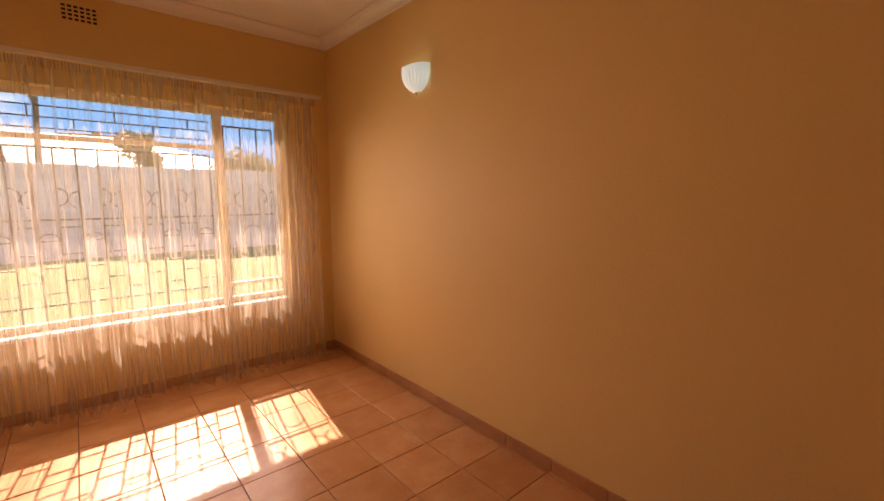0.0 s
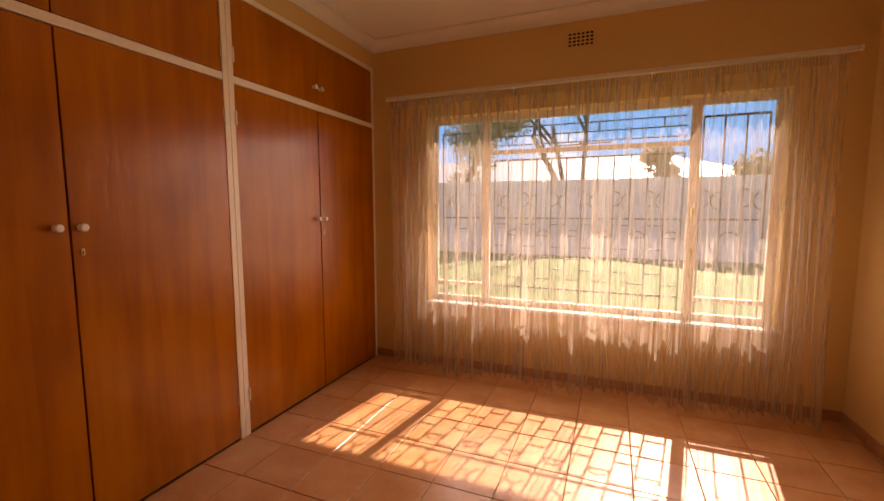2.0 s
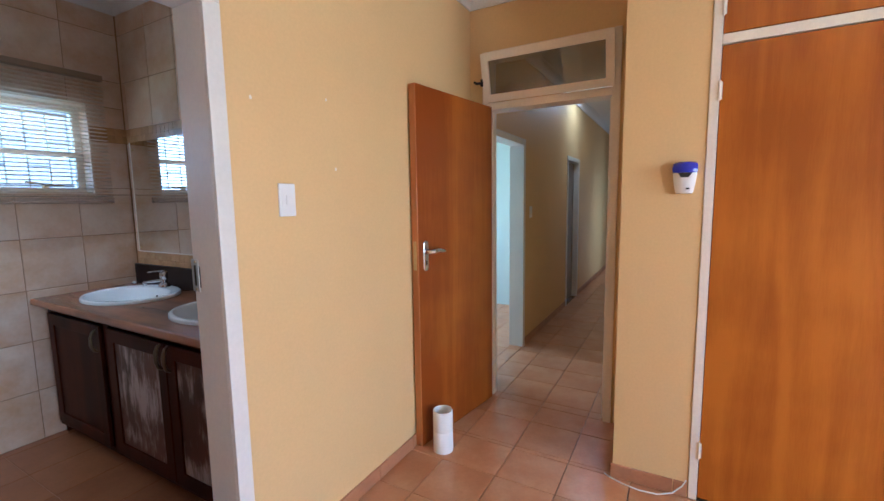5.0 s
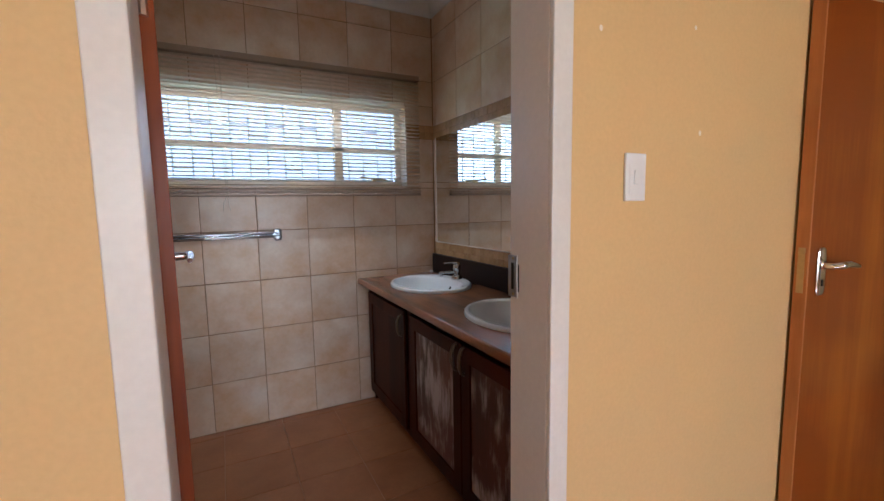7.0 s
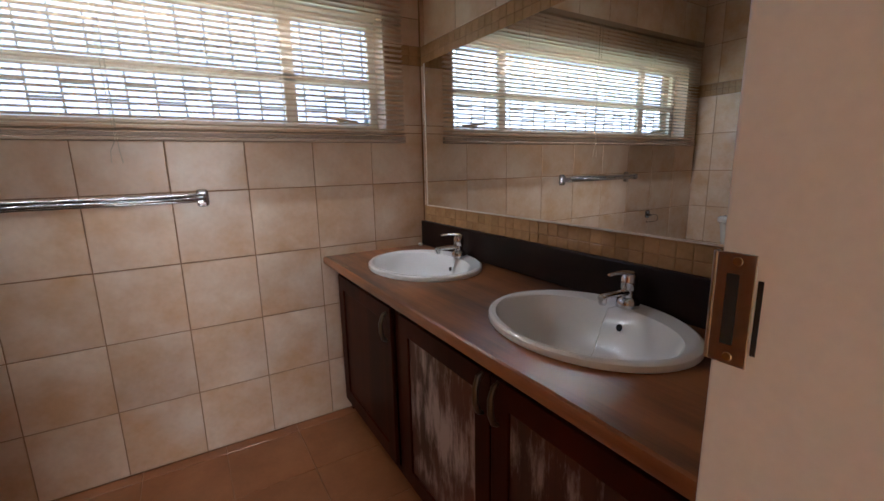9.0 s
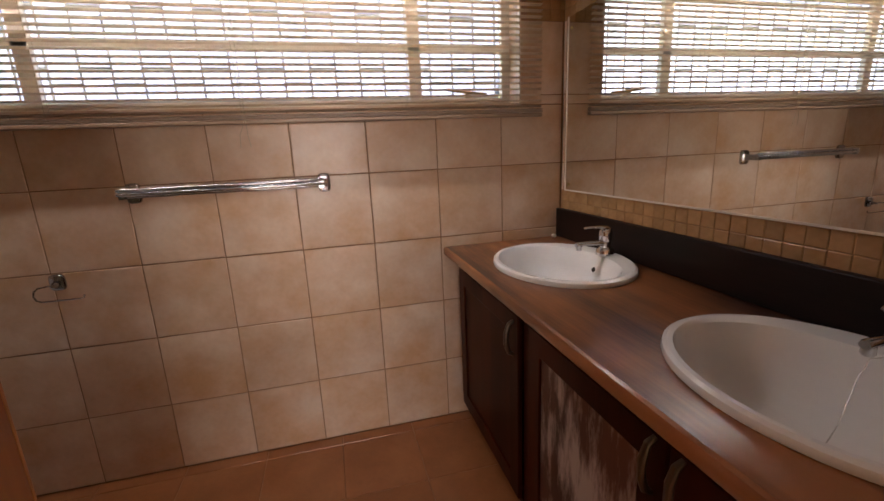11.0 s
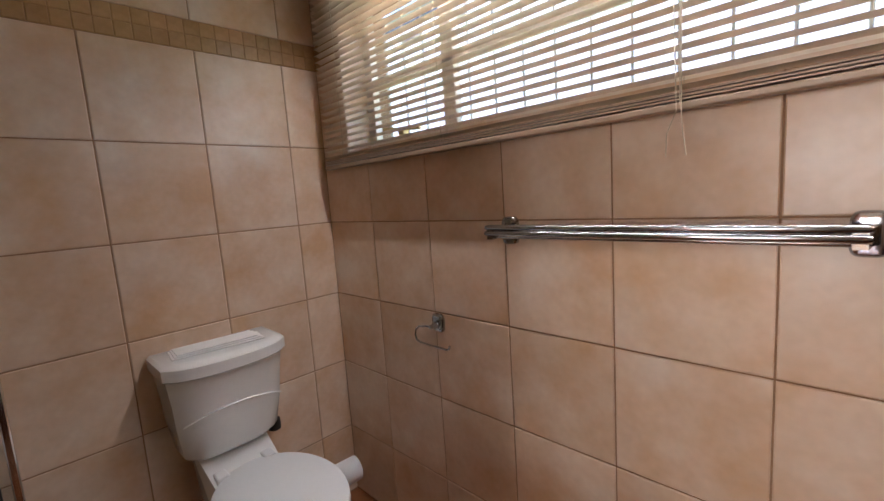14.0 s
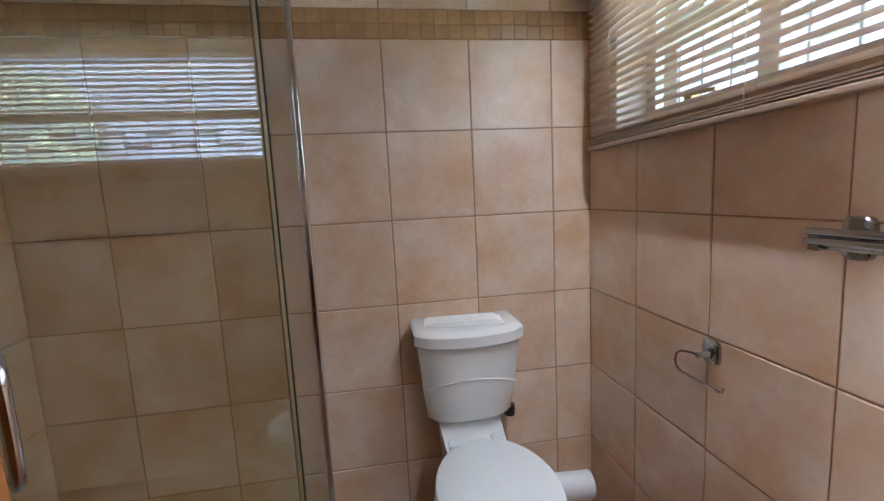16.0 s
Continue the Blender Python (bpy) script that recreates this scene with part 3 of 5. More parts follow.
# ---- curtain ----
RY, RZ, RX0, RX1 = YN - 0.11, 2.254, 0.205, 3.255
rod = thing("curtain_rail", (1.7, RY, RZ), "white plastic curtain rail on brackets above the window", "curtain rail")
part("rail", boxes(((RX0, RY - 0.012, RZ - 0.014), (RX1, RY + 0.012, RZ + 0.014)), bevel=0.004), WHITE, rod)
for x in (0.3, 1.25, 2.2, 3.15):
    part("bracket", boxes(((x - 0.01, RY + 0.012, RZ - 0.01), (x + 0.01, YN, RZ + 0.01))), WHITE, rod)
for x in (RX0 - 0.012, RX1):
    part("end_stop", boxes(((x, RY - 0.014, RZ - 0.016), (x + 0.012, RY + 0.014, RZ + 0.016)), bevel=0.004), WHITE, rod)
bm = bmesh.new()
CX0, CX1 = 0.24, 3.2
cols, levels = 1100, [0.035, 0.12, 0.3, 0.6, 1.0, 1.4, 1.8, 2.05, 2.14, 2.17, 2.2, 2.225]
rng = random.Random(4)
folds = []
x = 0.0
while x < 1.0:
    w = rng.uniform(0.013, 0.030)
    folds.append((x, w, rng.uniform(0.4, 1.0), rng.choice((0.0, 0.0, 0.05, 0.1, 0.2))))
    x += w
deep = []
x = 0.0
while x < 1.0:
    w = rng.uniform(0.022, 0.05)
    deep.append((x, w, rng.uniform(0.25, 1.0)))
    x += w
grid = []
for z in levels:
    row = []
    low = min(1.0, max(0.0, (2.15 - z) / 1.6))
    for i in range(cols + 1):
        u = i / cols
        f = next((f for f in reversed(folds) if f[0] <= u), folds[0])
        ph = (u - f[0]) / f[1]
        wave = math.sin(ph * math.tau) * f[2]
        pleat = math.sin(u * cols * 0.5) * 0.5
        a = 0.012 + 0.034 * low
        y = RY - 0.02 - 0.03 * low + wave * a * (1 if z < 2.1 else 0.35) + pleat * (0.008 if z > 2.1 else 0.002)
        xx = CX0 + (CX1 - CX0) * (u + f[1] * f[3] * math.sin(2 * math.tau * ph) * min(1.0, low * 2.5)) + 0.012 * low * math.sin(u * 47 + z * 1.3) + 0.02 * math.sin(u * 9 + 1) * low
        g = next((g for g in reversed(deep) if g[0] <= u), deep[0])
        y -= 0.15 * low ** 1.3 * g[2] * max(0.0, math.sin((u - g[0]) / g[1] * math.pi)) ** 3 * (0.6 if 0.1 < u < 0.9 else 0.25)
        zz = z + (0.02 * math.sin(u * 23) + 0.012 * wave if z < 0.1 else 0)
        row.append(bm.verts.new((xx, y, zz)))
    grid.append(row)
for a, b in zip(grid, grid[1:]):
    for i in range(cols):
        bm.faces.new((a[i], a[i + 1], b[i + 1], b[i]))
curtain = thing("net_curtain", (1.7, RY, 0.03), "sheer beige net curtain gathered in soft folds across the window", "curtain")
part("net", bm, NET, curtain, smooth=True)
bm = bmesh.new()
for i in range(0, cols, 6):
    x = CX0 + (CX1 - CX0) * i / cols
    box(bm, (x, RY - 0.026, 2.175), (x + 0.008, RY - 0.014, 2.228))
part("heading_tape", bm, NET, curtain, "gathered heading tape")

# ---- air brick ----
vent = thing("air_vent", (1.725, YN - 0.01, 2.51), "brown clay air brick with square holes high on the wall", "vent")
VX0, VX1, VZ0, VZ1 = 1.636, 1.815, 2.508, 2.608
part("backing", boxes(((VX0, YN - 0.002, VZ0), (VX1, YN + 0.004, VZ1))), DARKHOLE, vent)
bm = bmesh.new()
for k in range(7):
    x = VX0 + (VX1 - VX0) * k / 6
    box(bm, (x - 0.005, YN - 0.006, VZ0 - 0.005), (x + 0.005, YN - 0.002, VZ1 + 0.005))
for k in range(5):
    z = VZ0 + (VZ1 - VZ0) * k / 4
    box(bm, (VX0, YN - 0.0055, z - 0.005), (VX1, YN - 0.0021, z + 0.005))
part("grille", bm, WALL, vent, "painted grille between the holes")

# ---- wall lamp ----
LY, LZ = 5.235, 2.185
lamp = thing("wall_lamp", (XE, LY, LZ), "lit frosted glass shell wall lamp with fluted fan pattern", "wall lamp")
bm = bmesh.new()
N = 28
rings = []
for j in range(9):
    t = j / 8
    ring = []
    for k in range(N + 1):
        a = math.pi * k / N
        flute = 1 + 0.045 * math.cos(k * math.pi)
        r = 0.118 * math.sqrt(max(0.0, 1 - (0.97 * t) ** 2.6)) * (1 + (flute - 1) * min(1.0, 2 * t * (1 - t) * 2))
        ring.append((XE - 0.012 - r * math.sin(a) * 0.85, LY + r * math.cos(a), LZ + 0.058 + 0.014 * abs(math.cos(a)) * (1 - t) - 0.148 * t))
    rings.append(ring)
vs = [[bm.verts.new(p) for p in r] for r in rings]
for a, b in zip(vs, vs[1:]):
    for k in range(N):
        bm.faces.new((a[k], a[k + 1], b[k + 1], b[k]))
part("shade", bm, LAMP, lamp, smooth=True)
part("back_plate", boxes(((XE - 0.012, LY - 0.06, LZ - 0.08), (XE, LY + 0.06, LZ + 0.07)), bevel=0.004), WHITE, lamp)
bm = bmesh.new()
lathe(bm, [(0, -0.03), (0.016, -0.024), (0.02, -0.01), (0.016, 0.012), (0.008, 0.03), (0, 0.031)], Matrix.Translation((XE - 0.055, LY, LZ + 0.02)), 14)
part("bulb", bm, BULB, lamp, "small lit bulb inside the shade", smooth=True)
bm = bmesh.new()
lathe(bm, [(0, -0.012), (0.009, -0.008), (0.011, 0), (0.006, 0.01), (0, 0.012)], Matrix.Translation((XE - 0.03, LY, LZ - 0.1)), 12)
part("finial", bm, BRASS, lamp, "small brass finial")


# ---- wardrobes ----
def knob(parent, y, z, x=0.0):
    bm = bmesh.new()
    lathe(bm, [(0.0, 0.034), (0.012, 0.033), (0.0165, 0.028), (0.017, 0.022), (0.013, 0.015), (0.007, 0.011), (0.007, 0.004), (0.013, 0.001), (0.013, 0)],
          Matrix.Translation((x, y, z)) @ Matrix.Rotation(radians(90), 4, "Y"), 18)
    return part("knob", bm, KNOB, parent, "round polished knob", smooth=True)


def hinge(parent, y, z, x=0.0):
    bm = bmesh.new()
    tube(bm, [(x + 0.003, y, z - 0.04), (x + 0.003, y, z + 0.04)], 0.005, 8)
    box(bm, (x - 0.001, y - 0.010, z - 0.036), (x + 0.0015, y + 0.010, z + 0.036))
    return part("hinge", bm, CREAM, parent, "painted butt hinge")


def wardrobe(y0, y1, post0, post1, split, k0, k1, zk, zu):
    w = thing("wardrobe", (-0.3, (y0 + y1) / 2, 0), "built-in wardrobe with varnished orange-brown wooden doors and cream frame", "wardrobe", "wardrobes along the wall")
    part("carcass", boxes(((-0.58, y0 + 0.002, 0.0), (-0.03, y0 + 0.02, 2.555)), ((-0.58, y1 - 0.02, 0.0), (-0.03, y1 - 0.002, 2.555)), ((-0.59, y0 + 0.002, 0.0), (-0.58, y1 - 0.002, 2.555)),
                          ((-0.58, y0 + 0.02, 0.0), (-0.04, y1 - 0.02, 0.006)), ((-0.58, y0 + 0.02, 2.54), (-0.03, y1 - 0.02, 2.555))), CREAM, w)
    part("post", boxes(((-0.03, y0, 0.0), (0.006, y0 + post0, 2.56)), bevel=0.003), CREAM, w)
    part("post", boxes(((-0.03, y1 - post1, 0.0), (0.006, y1, 2.56)), bevel=0.003), CREAM, w)
    a, b = y0 + post0, y1 - post1
    part("rail", boxes(((-0.03, a, 2.048), (0.004, b, 2.088)), bevel=0.003), CREAM, w)
    part("rail", boxes(((-0.03, a, 2.528), (0.004, b, 2.56)), bevel=0.003), CREAM, w)
    for i, (p, q) in enumerate(((a, split), (split, b))):
        g0, g1 = (0.003, 0.0025) if i == 0 else (0.0025, 0.003)
        lean = 0.004 if i == 1 else 0.0
        d = part("door", boxes(((-0.02, p + g0, 0.012), (0.0 + lean, q - g1, 2.043)), bevel=0.002), WOOD, w)
        knob(d, k0 if i == 0 else k1, zk, lean)
        hy = p if i == 0 else q
        for z in (0.25, 1.86):
            hinge(d, hy, z, 0.006)
        if i == 1:
            part("keyhole", boxes(((0.003, k1 - 0.007, zk - 0.115), (0.008, k1 + 0.007, zk - 0.085)), bevel=0.002), BRASS, d, "brass keyhole plate")
            part("keyway", boxes(((0.0082, k1 - 0.002, zk - 0.108), (0.0086, k1 + 0.002, zk - 0.094))), DARKHOLE, d)
        u = part("upper_door", boxes(((-0.02, p + g0, 2.092), (0.0, q - g1, 2.524)), bevel=0.002), WOOD, w)
        knob(u, k0 if i == 0 else k1, zu)
        hinge(u, hy, 2.20, 0.006)
    return w


wardrobe(3.463, 5.052, 0.036, 0.035, 4.262, 4.215, 4.297, 1.28, 2.213)
wardrobe(5.053, 6.58, 0.036, 0.03, 5.815, 5.778, 5.845, 1.277, 2.2)

# ---- passage door ----
df = thing("door_frame", (-0.6, 2.6, 0), "cream painted steel door frame with fanlight above", "door frame", kind="structure")
FX0, FX1 = -0.68, -0.545
part("jamb", boxes(((FX0, CY0, 0), (FX1, CY0 + 0.045, 2.40)), bevel=0.004), CREAM, df)
part("jamb", boxes(((FX0, CY1 - 0.045, 0), (FX1, CY1, 2.40)), bevel=0.004), CREAM, df)
part("stop", boxes(((FX0 + 0.03, CY0 + 0.045, 0), (FX1 - 0.045, CY0 + 0.06, 2.025)), ((FX0 + 0.03, CY1 - 0.06, 0), (FX1 - 0.045, CY1 - 0.045, 2.025)), bevel=0.002), CREAM, df)
part("head", boxes(((FX0, CY0 + 0.045, 2.355), (FX1, CY1 - 0.045, 2.40)), bevel=0.004), CREAM, df)
part("transom", boxes(((FX0, CY0 + 0.045, 2.02), (FX1, CY1 - 0.045, 2.068)), bevel=0.004), CREAM, df)
fan = thing("fanlight", (-0.55, 2.6, 2.07), "cream fanlight sash tilted open with dusty glass over the door", "fanlight", kind="structure")
tilt = Matrix.Translation((-0.548, 0, 2.072)) @ Matrix.Rotation(radians(13), 4, "Y") @ Matrix.Translation((0.548, 0, -2.072))
fy0, fy1, fz0, fz1 = CY0 + 0.02, CY1 - 0.03, 2.072, 2.375
quarter = Matrix(((0, 1, 0, 0), (1, 0, 0, 0), (0, 0, 1, 0), (0, 0, 0, 1)))
bm = ring_frame(fy0, fy1, fz0, fz1, 0.048, -0.556, -0.528, tilt @ quarter)
bmesh.ops.recalc_face_normals(bm, faces=bm.faces[:])
part("sash", bm, CREAM, fan)
bm = box(bmesh.new(), (-0.546, fy0 + 0.05, fz0 + 0.045), (-0.541, fy1 - 0.05, fz1 - 0.045), 0, tilt)
part("pane", bm, glass("fanlight_glass", (0.7, 0.66, 0.58), 0.05, 0.06), fan, "dusty grey pane")
bm = bmesh.new()
tube(bm, [(-0.50, fy0 + 0.004, 2.19), (-0.47, fy0 - 0.03, 2.185), (-0.47, fy0 - 0.045, 2.195)], 0.008, 8)
box(bm, (-0.515, fy0 - 0.012, 2.17), (-0.49, fy0 + 0.004, 2.215), 0.003)
part("catch", bm, BLACK, fan, "dark metal catch")


def door_leaf(name, hinge_at, free_at, thick, height, z0, label, handle_side, mat_face, mat_edge, hz, group=""):
    """A flush leaf from hinge to free edge; its local x runs along it, y is its thickness. handle_side: +1, -1 sides that carry handles."""
    h, f = Vector(hinge_at), Vector(free_at)
    length = (f - h).length
    ang = math.atan2(f.y - h.y, f.x - h.x)
    m = Matrix.Translation((h.x, h.y, 0)) @ Matrix.Rotation(ang, 4, "Z")
    d = thing(name, (h.x, h.y, z0), label, "door", group)
    part("leaf", box(bmesh.new(), (0.008, -thick / 2, z0), (length - 0.008, thick / 2, height), 0.0015, m), mat_face, d)
    part("edge_strip", box(bmesh.new(), (length - 0.008, -thick / 2, z0), (length, thick / 2, height), 0.0015, m), mat_edge, d, "paler timber edge strip")
    part("edge_strip", box(bmesh.new(), (0.0, -thick / 2, z0), (0.008, thick / 2, height), 0.0015, m), RED_EDGE, d, "red-brown varnished edge strip")
    part("lock_plate", box(bmesh.new(), (length - 0.0005, -0.011, hz - 0.1), (length + 0.0015, 0.011, hz + 0.06), 0, m), BRASS, d, "brass lock plate in the edge")
    for s in (1, -1):
        y = s * thick / 2
        c = length - 0.064
        rings = []
        for off, dd in ((0.0, 0.0), (0.005, 0.0), (0.008, 0.003), (0.0095, 0.009)):
            rings.append([m @ Vector((c + math.copysign(abs(math.cos(a)) ** 0.45, math.cos(a)) * (0.0235 - dd), y + s * off, hz - 0.025 + math.copysign(abs(math.sin(a)) ** 0.45, math.sin(a)) * (0.085 - dd))) for a in [math.tau * (k + 0.5) / 28 for k in range(28)]])
        p = part("handle_plate", loft(bmesh.new(), rings), CHROME, d, "polished handle plate", smooth=True)
        bm = bmesh.new()
        pts = [(c, y + s * 0.006, hz), (c, y + s * 0.045, hz), (c - 0.012, y + s * 0.056, hz + 0.002), (c - 0.045, y + s * 0.058, hz + 0.006), (c - 0.085, y + s * 0.056, hz - 0.002), (c - 0.112, y + s * 0.052, hz - 0.006)]
        tube(bm, [m @ Vector(q) for q in pts], [0.015, 0.0135, 0.0135, 0.0125, 0.011, 0.008], 12)
        lathe(bm, [(0.017, 0), (0.017, 0.008), (0.012, 0.012), (0.012, 0.02)], m @ Matrix.Translation((c, y + s * 0.006, hz)) @ Matrix.Rotation(radians(-90 * s), 4, "X"), 14)
        part("lever", bm, CHROME, p, "curved chrome lever", smooth=True)
        part("keyhole", box(bmesh.new(), (c - 0.004, y + s * 0.009, hz - 0.075), (c + 0.004, y + s * 0.0105, hz - 0.052), 0, m), DARKHOLE, p)
    for z in (0.25, 1.75):
        bm = bmesh.new()
        tube(bm, [(h.x, h.y, z - 0.05), (h.x, h.y, z + 0.05)], 0.009, 8)
        part("hinge", bm, STEEL, d, "steel butt hinge")
    return d


door_leaf("door", (-0.54, 2.225), (0.24, 2.111), 0.042, 2.038, 0.01, "open flush door in orange-brown wood veneer beside the passage", 1, DOOR_WOOD, DOOR_EDGE, 1.14)

# ---- bathroom doorway ----
bf = thing("door_frame", (1.73, 2.02, 0), "white painted steel door frame of the bathroom", "door frame", kind="structure")
part("jamb", boxes(((DX0 - 0.058, YS, 0), (DX0, YS + 0.014, DH)), ((DX0 - 0.03, YB - 0.02, 0), (DX0, YS, DH)), ((DX0 - 0.058, YB - 0.02, 0), (DX0 - 0.03, YB - 0.006, DH)), bevel=0.003), WHITE, bf)
part("jamb", boxes(((DX1, YS, 0), (DX1 + 0.058, YS + 0.014, DH)), ((DX1, YB + 0.03, 0), (DX1 + 0.03, YS, DH)), bevel=0.003), WHITE, bf)
part("head", boxes(((DX0 - 0.058, YS, DH), (DX1 + 0.058, YS + 0.014, DH + 0.058)), ((DX0 - 0.03, YB - 0.02, DH), (DX1 + 0.03, YS, DH + 0.03)), bevel=0.003), WHITE, bf)
sp = part("strike_plate", boxes(((DX0 + 0.0005, YB - 0.022, 1.125), (DX0 + 0.0028, YB + 0.012, 1.235)), ((DX0 - 0.004, YB - 0.026, 1.125), (DX0 + 0.0028, YB - 0.022, 1.235)), bevel=0.001), STEEL, bf, "worn steel strike plate")
part("strike_hole", boxes(((DX0 + 0.003, YB - 0.012, 1.145), (DX0 + 0.0034, YB - 0.001, 1.215))), DARKHOLE, sp)
part("frame_slot", boxes(((DX0 + 0.0004, YB + 0.0135, 1.14), (DX0 + 0.001, YB + 0.018, 1.212))), DARKHOLE, bf, "chipped slot behind the strike plate")
for z in (1.133, 1.227):
    bm = bmesh.new()
    lathe(bm, [(0.0045, 0.0), (0.004, 0.0012), (0, 0.0014)], Matrix.Translation((DX0 + 0.0028, YB - 0.004, z)) @ Matrix.Rotation(radians(90), 4, "Y"), 10)
    part("screw", bm, BRASS, sp)
door_leaf("door", (2.127, 1.925), (2.213, 1.15), 0.036, 2.035, 0.012, "open bathroom door in varnished orange-brown wood", 1, DOOR_WOOD, DOOR_EDGE, 1.215)


# ---- small things of the bedroom ----
def switch(x, z, y, w, h, name="light_switch", label="white plastic light switch on the painted wall"):
    s = thing(name, (x, y, z), label, "light switch")
    part("plate", boxes(((x - w / 2, y, z - h / 2), (x + w / 2, y + 0.009, z + h / 2)), bevel=0.003), PLASTIC, s)
    part("inner_plate", boxes(((x - w * 0.36, y + 0.009, z - h * 0.36), (x + w * 0.36, y + 0.0105, z + h * 0.36)), bevel=0.0007), PLASTIC, s)
    part("rocker", boxes(((x - 0.010, y + 0.0105, z - 0.018), (x + 0.010, y + 0.0145, z + 0.018)), bevel=0.0015), PLASTIC, s)
    return s


switch(1.073, 1.431, YS, 0.075, 0.122)
switch(-1.9, 1.30, PS, 0.07, 0.11)
pir = thing("motion_sensor_alarm", (0.0, 3.387, 1.44), "white alarm sensor with a dark blue lens on the pier", "alarm sensor")
y, z = 3.387, 1.50
rings = []
for zz, hw, dp in ((-0.066, 0.029, 0.024), (-0.061, 0.035, 0.038), (-0.02, 0.042, 0.05), (0.018, 0.046, 0.055), (0.024, 0.046, 0.055)):
    rings.append([(0.0, y - hw, z + zz), (dp * 0.75, y - hw, z + zz), (dp, y - hw * 0.6, z + zz), (dp * 1.05, y, z + zz), (dp, y + hw * 0.6, z + zz), (dp * 0.75, y + hw, z + zz), (0.0, y + hw, z + zz)])
part("body", loft(bmesh.new(), rings), PLASTIC, pir, smooth=True)
rings = []
for zz, hw, dp in ((0.0245, 0.047, 0.058), (0.045, 0.049, 0.060), (0.064, 0.046, 0.054), (0.071, 0.038, 0.044)):
    rings.append([(0.0, y - hw, z + zz), (dp * 0.75, y - hw, z + zz), (dp, y - hw * 0.6, z + zz), (dp * 1.05, y, z + zz), (dp, y + hw * 0.6, z + zz), (dp * 0.75, y + hw, z + zz), (0.0, y + hw, z + zz)])
part("lens", loft(bmesh.new(), rings), BLUE, pir, "dark blue lens cap", smooth=True)
# The shadow under the overhanging cap, modelled as a black piece.
part("eye_window", loft(bmesh.new(), [[(xx, y - w, z + 0.024), (xx, y + w, z + 0.024), (xx - 0.002, y + w * 0.55, z + 0.004), (xx - 0.002, y - w * 0.55, z + 0.004)] for xx, w in ((0.050, 0.030), (0.0595, 0.026))]), BLACK, pir, "black piece for the shadow notch below the cap")
part("label_mark", boxes(((0.0475, y + 0.006, z - 0.048), (0.0505, y + 0.02, z - 0.041))), DARKHOLE, pir)
can = thing("white_canister", (0.195, 2.245, 0), "open white cardboard tube standing on the tiles by the door", "canister")
bm = bmesh.new()
lathe(bm, [(0.0, 0.002), (0.056, 0.0), (0.0575, 0.02), (0.0565, 0.118), (0.0545, 0.121), (0.0565, 0.124), (0.056, 0.236), (0.0535, 0.241), (0.05, 0.238), (0.048, 0.1), (0, 0.098)], Matrix.Translation((0.195, 2.245, 0.001)), 28)
part("tube_wall", bm, PAPER, can, smooth=True)
cable = thing("white_cable", (0.02, 3.4, 0), "thin white cable lying on the tiles from the wardrobe's foot", "cable")
bm = bmesh.new()
tube(bm, [(0.012, 3.455, 0.09), (0.016, 3.44, 0.06), (0.03, 3.40, 0.02), (0.05, 3.34, 0.005), (0.06, 3.26, 0.005), (0.045, 3.18, 0.005), (0.02, 3.12, 0.005), (0.0, 3.09, 0.005)], 0.0035, 6)
part("cord", bm, PLASTIC, cable, smooth=True)
for n, (x, z, r) in enumerate(((1.2, 1.78, 0.006), (0.84, 1.84, 0.005), (0.80, 1.56, 0.006), (1.05, 2.35, 0.02))):
    m = thing("wall_filler_patch", (x, YS, z), "small dab of white filler on the painted wall", "filler patch", "filler patches")
    bm = bmesh.new()
    lathe(bm, [(0, 0.0012), (r * 0.8, 0.001), (r, 0)], Matrix.Translation((x, YS, z)) @ Matrix.Rotation(radians(-90), 4, "X"), 9, 1.0, 1.3)
    part("dab", bm, CREAM, m)

# ---- passage ----
for a, b in ((P1A, P1B), (P2A, P2B)):
    f = thing("door_frame", ((a + b) / 2, PS, 0), "white painted door frame in the passage", "door frame", kind="structure")
    for x0, x1 in ((a - 0.02, a + 0.035), (b - 0.035, b + 0.02)):
        part("jamb", boxes(((x0, PS - 0.13, 0), (x1, PS + 0.01, PH - 0.03)), bevel=0.003), WHITE, f)
    part("head", boxes(((a - 0.02, PS - 0.13, PH - 0.03), (b + 0.02, PS + 0.01, PH + 0.025)), bevel=0.003), WHITE, f)
grey = thing("door", (P2A, PS - 0.07, 0), "closed brown painted passage door", "door")
part("leaf", boxes(((P2A + 0.037, PS - 0.1, 0.01), (P2B - 0.037, PS - 0.06, PH - 0.033)), bevel=0.002), mat("brown_door_paint", (0.20, 0.15, 0.10), 0.5), grey)
bm = bmesh.new()
tube(bm, [(P2B - 0.1, PS - 0.06, 1.05), (P2B - 0.1, PS - 0.02, 1.05), (P2B - 0.2, PS - 0.015, 1.05)], 0.009, 8)
part("handle", bm, CHROME, grey)
f = thing("door_frame", (PW, 2.62, 0), "white painted door frame at the passage's end", "door frame", kind="structure")
for y0 in (2.22, 2.98):
    part("jamb", boxes(((PW, y0, 0), (PW + 0.03, y0 + 0.055, 1.99)), bevel=0.003), WHITE, f)
part("head", boxes(((PW, 2.22, 1.99), (PW + 0.03, 3.035, 2.045)), bevel=0.003), WHITE, f)
far_door = thing("door", (PW, 2.62, 0), "closed dark brown door at the passage's end", "door")
part("leaf", boxes(((PW + 0.002, 2.278, 0.01), (PW + 0.02, 2.977, 1.987)), bevel=0.002), DARK_WOOD, far_door)
bm = bmesh.new()
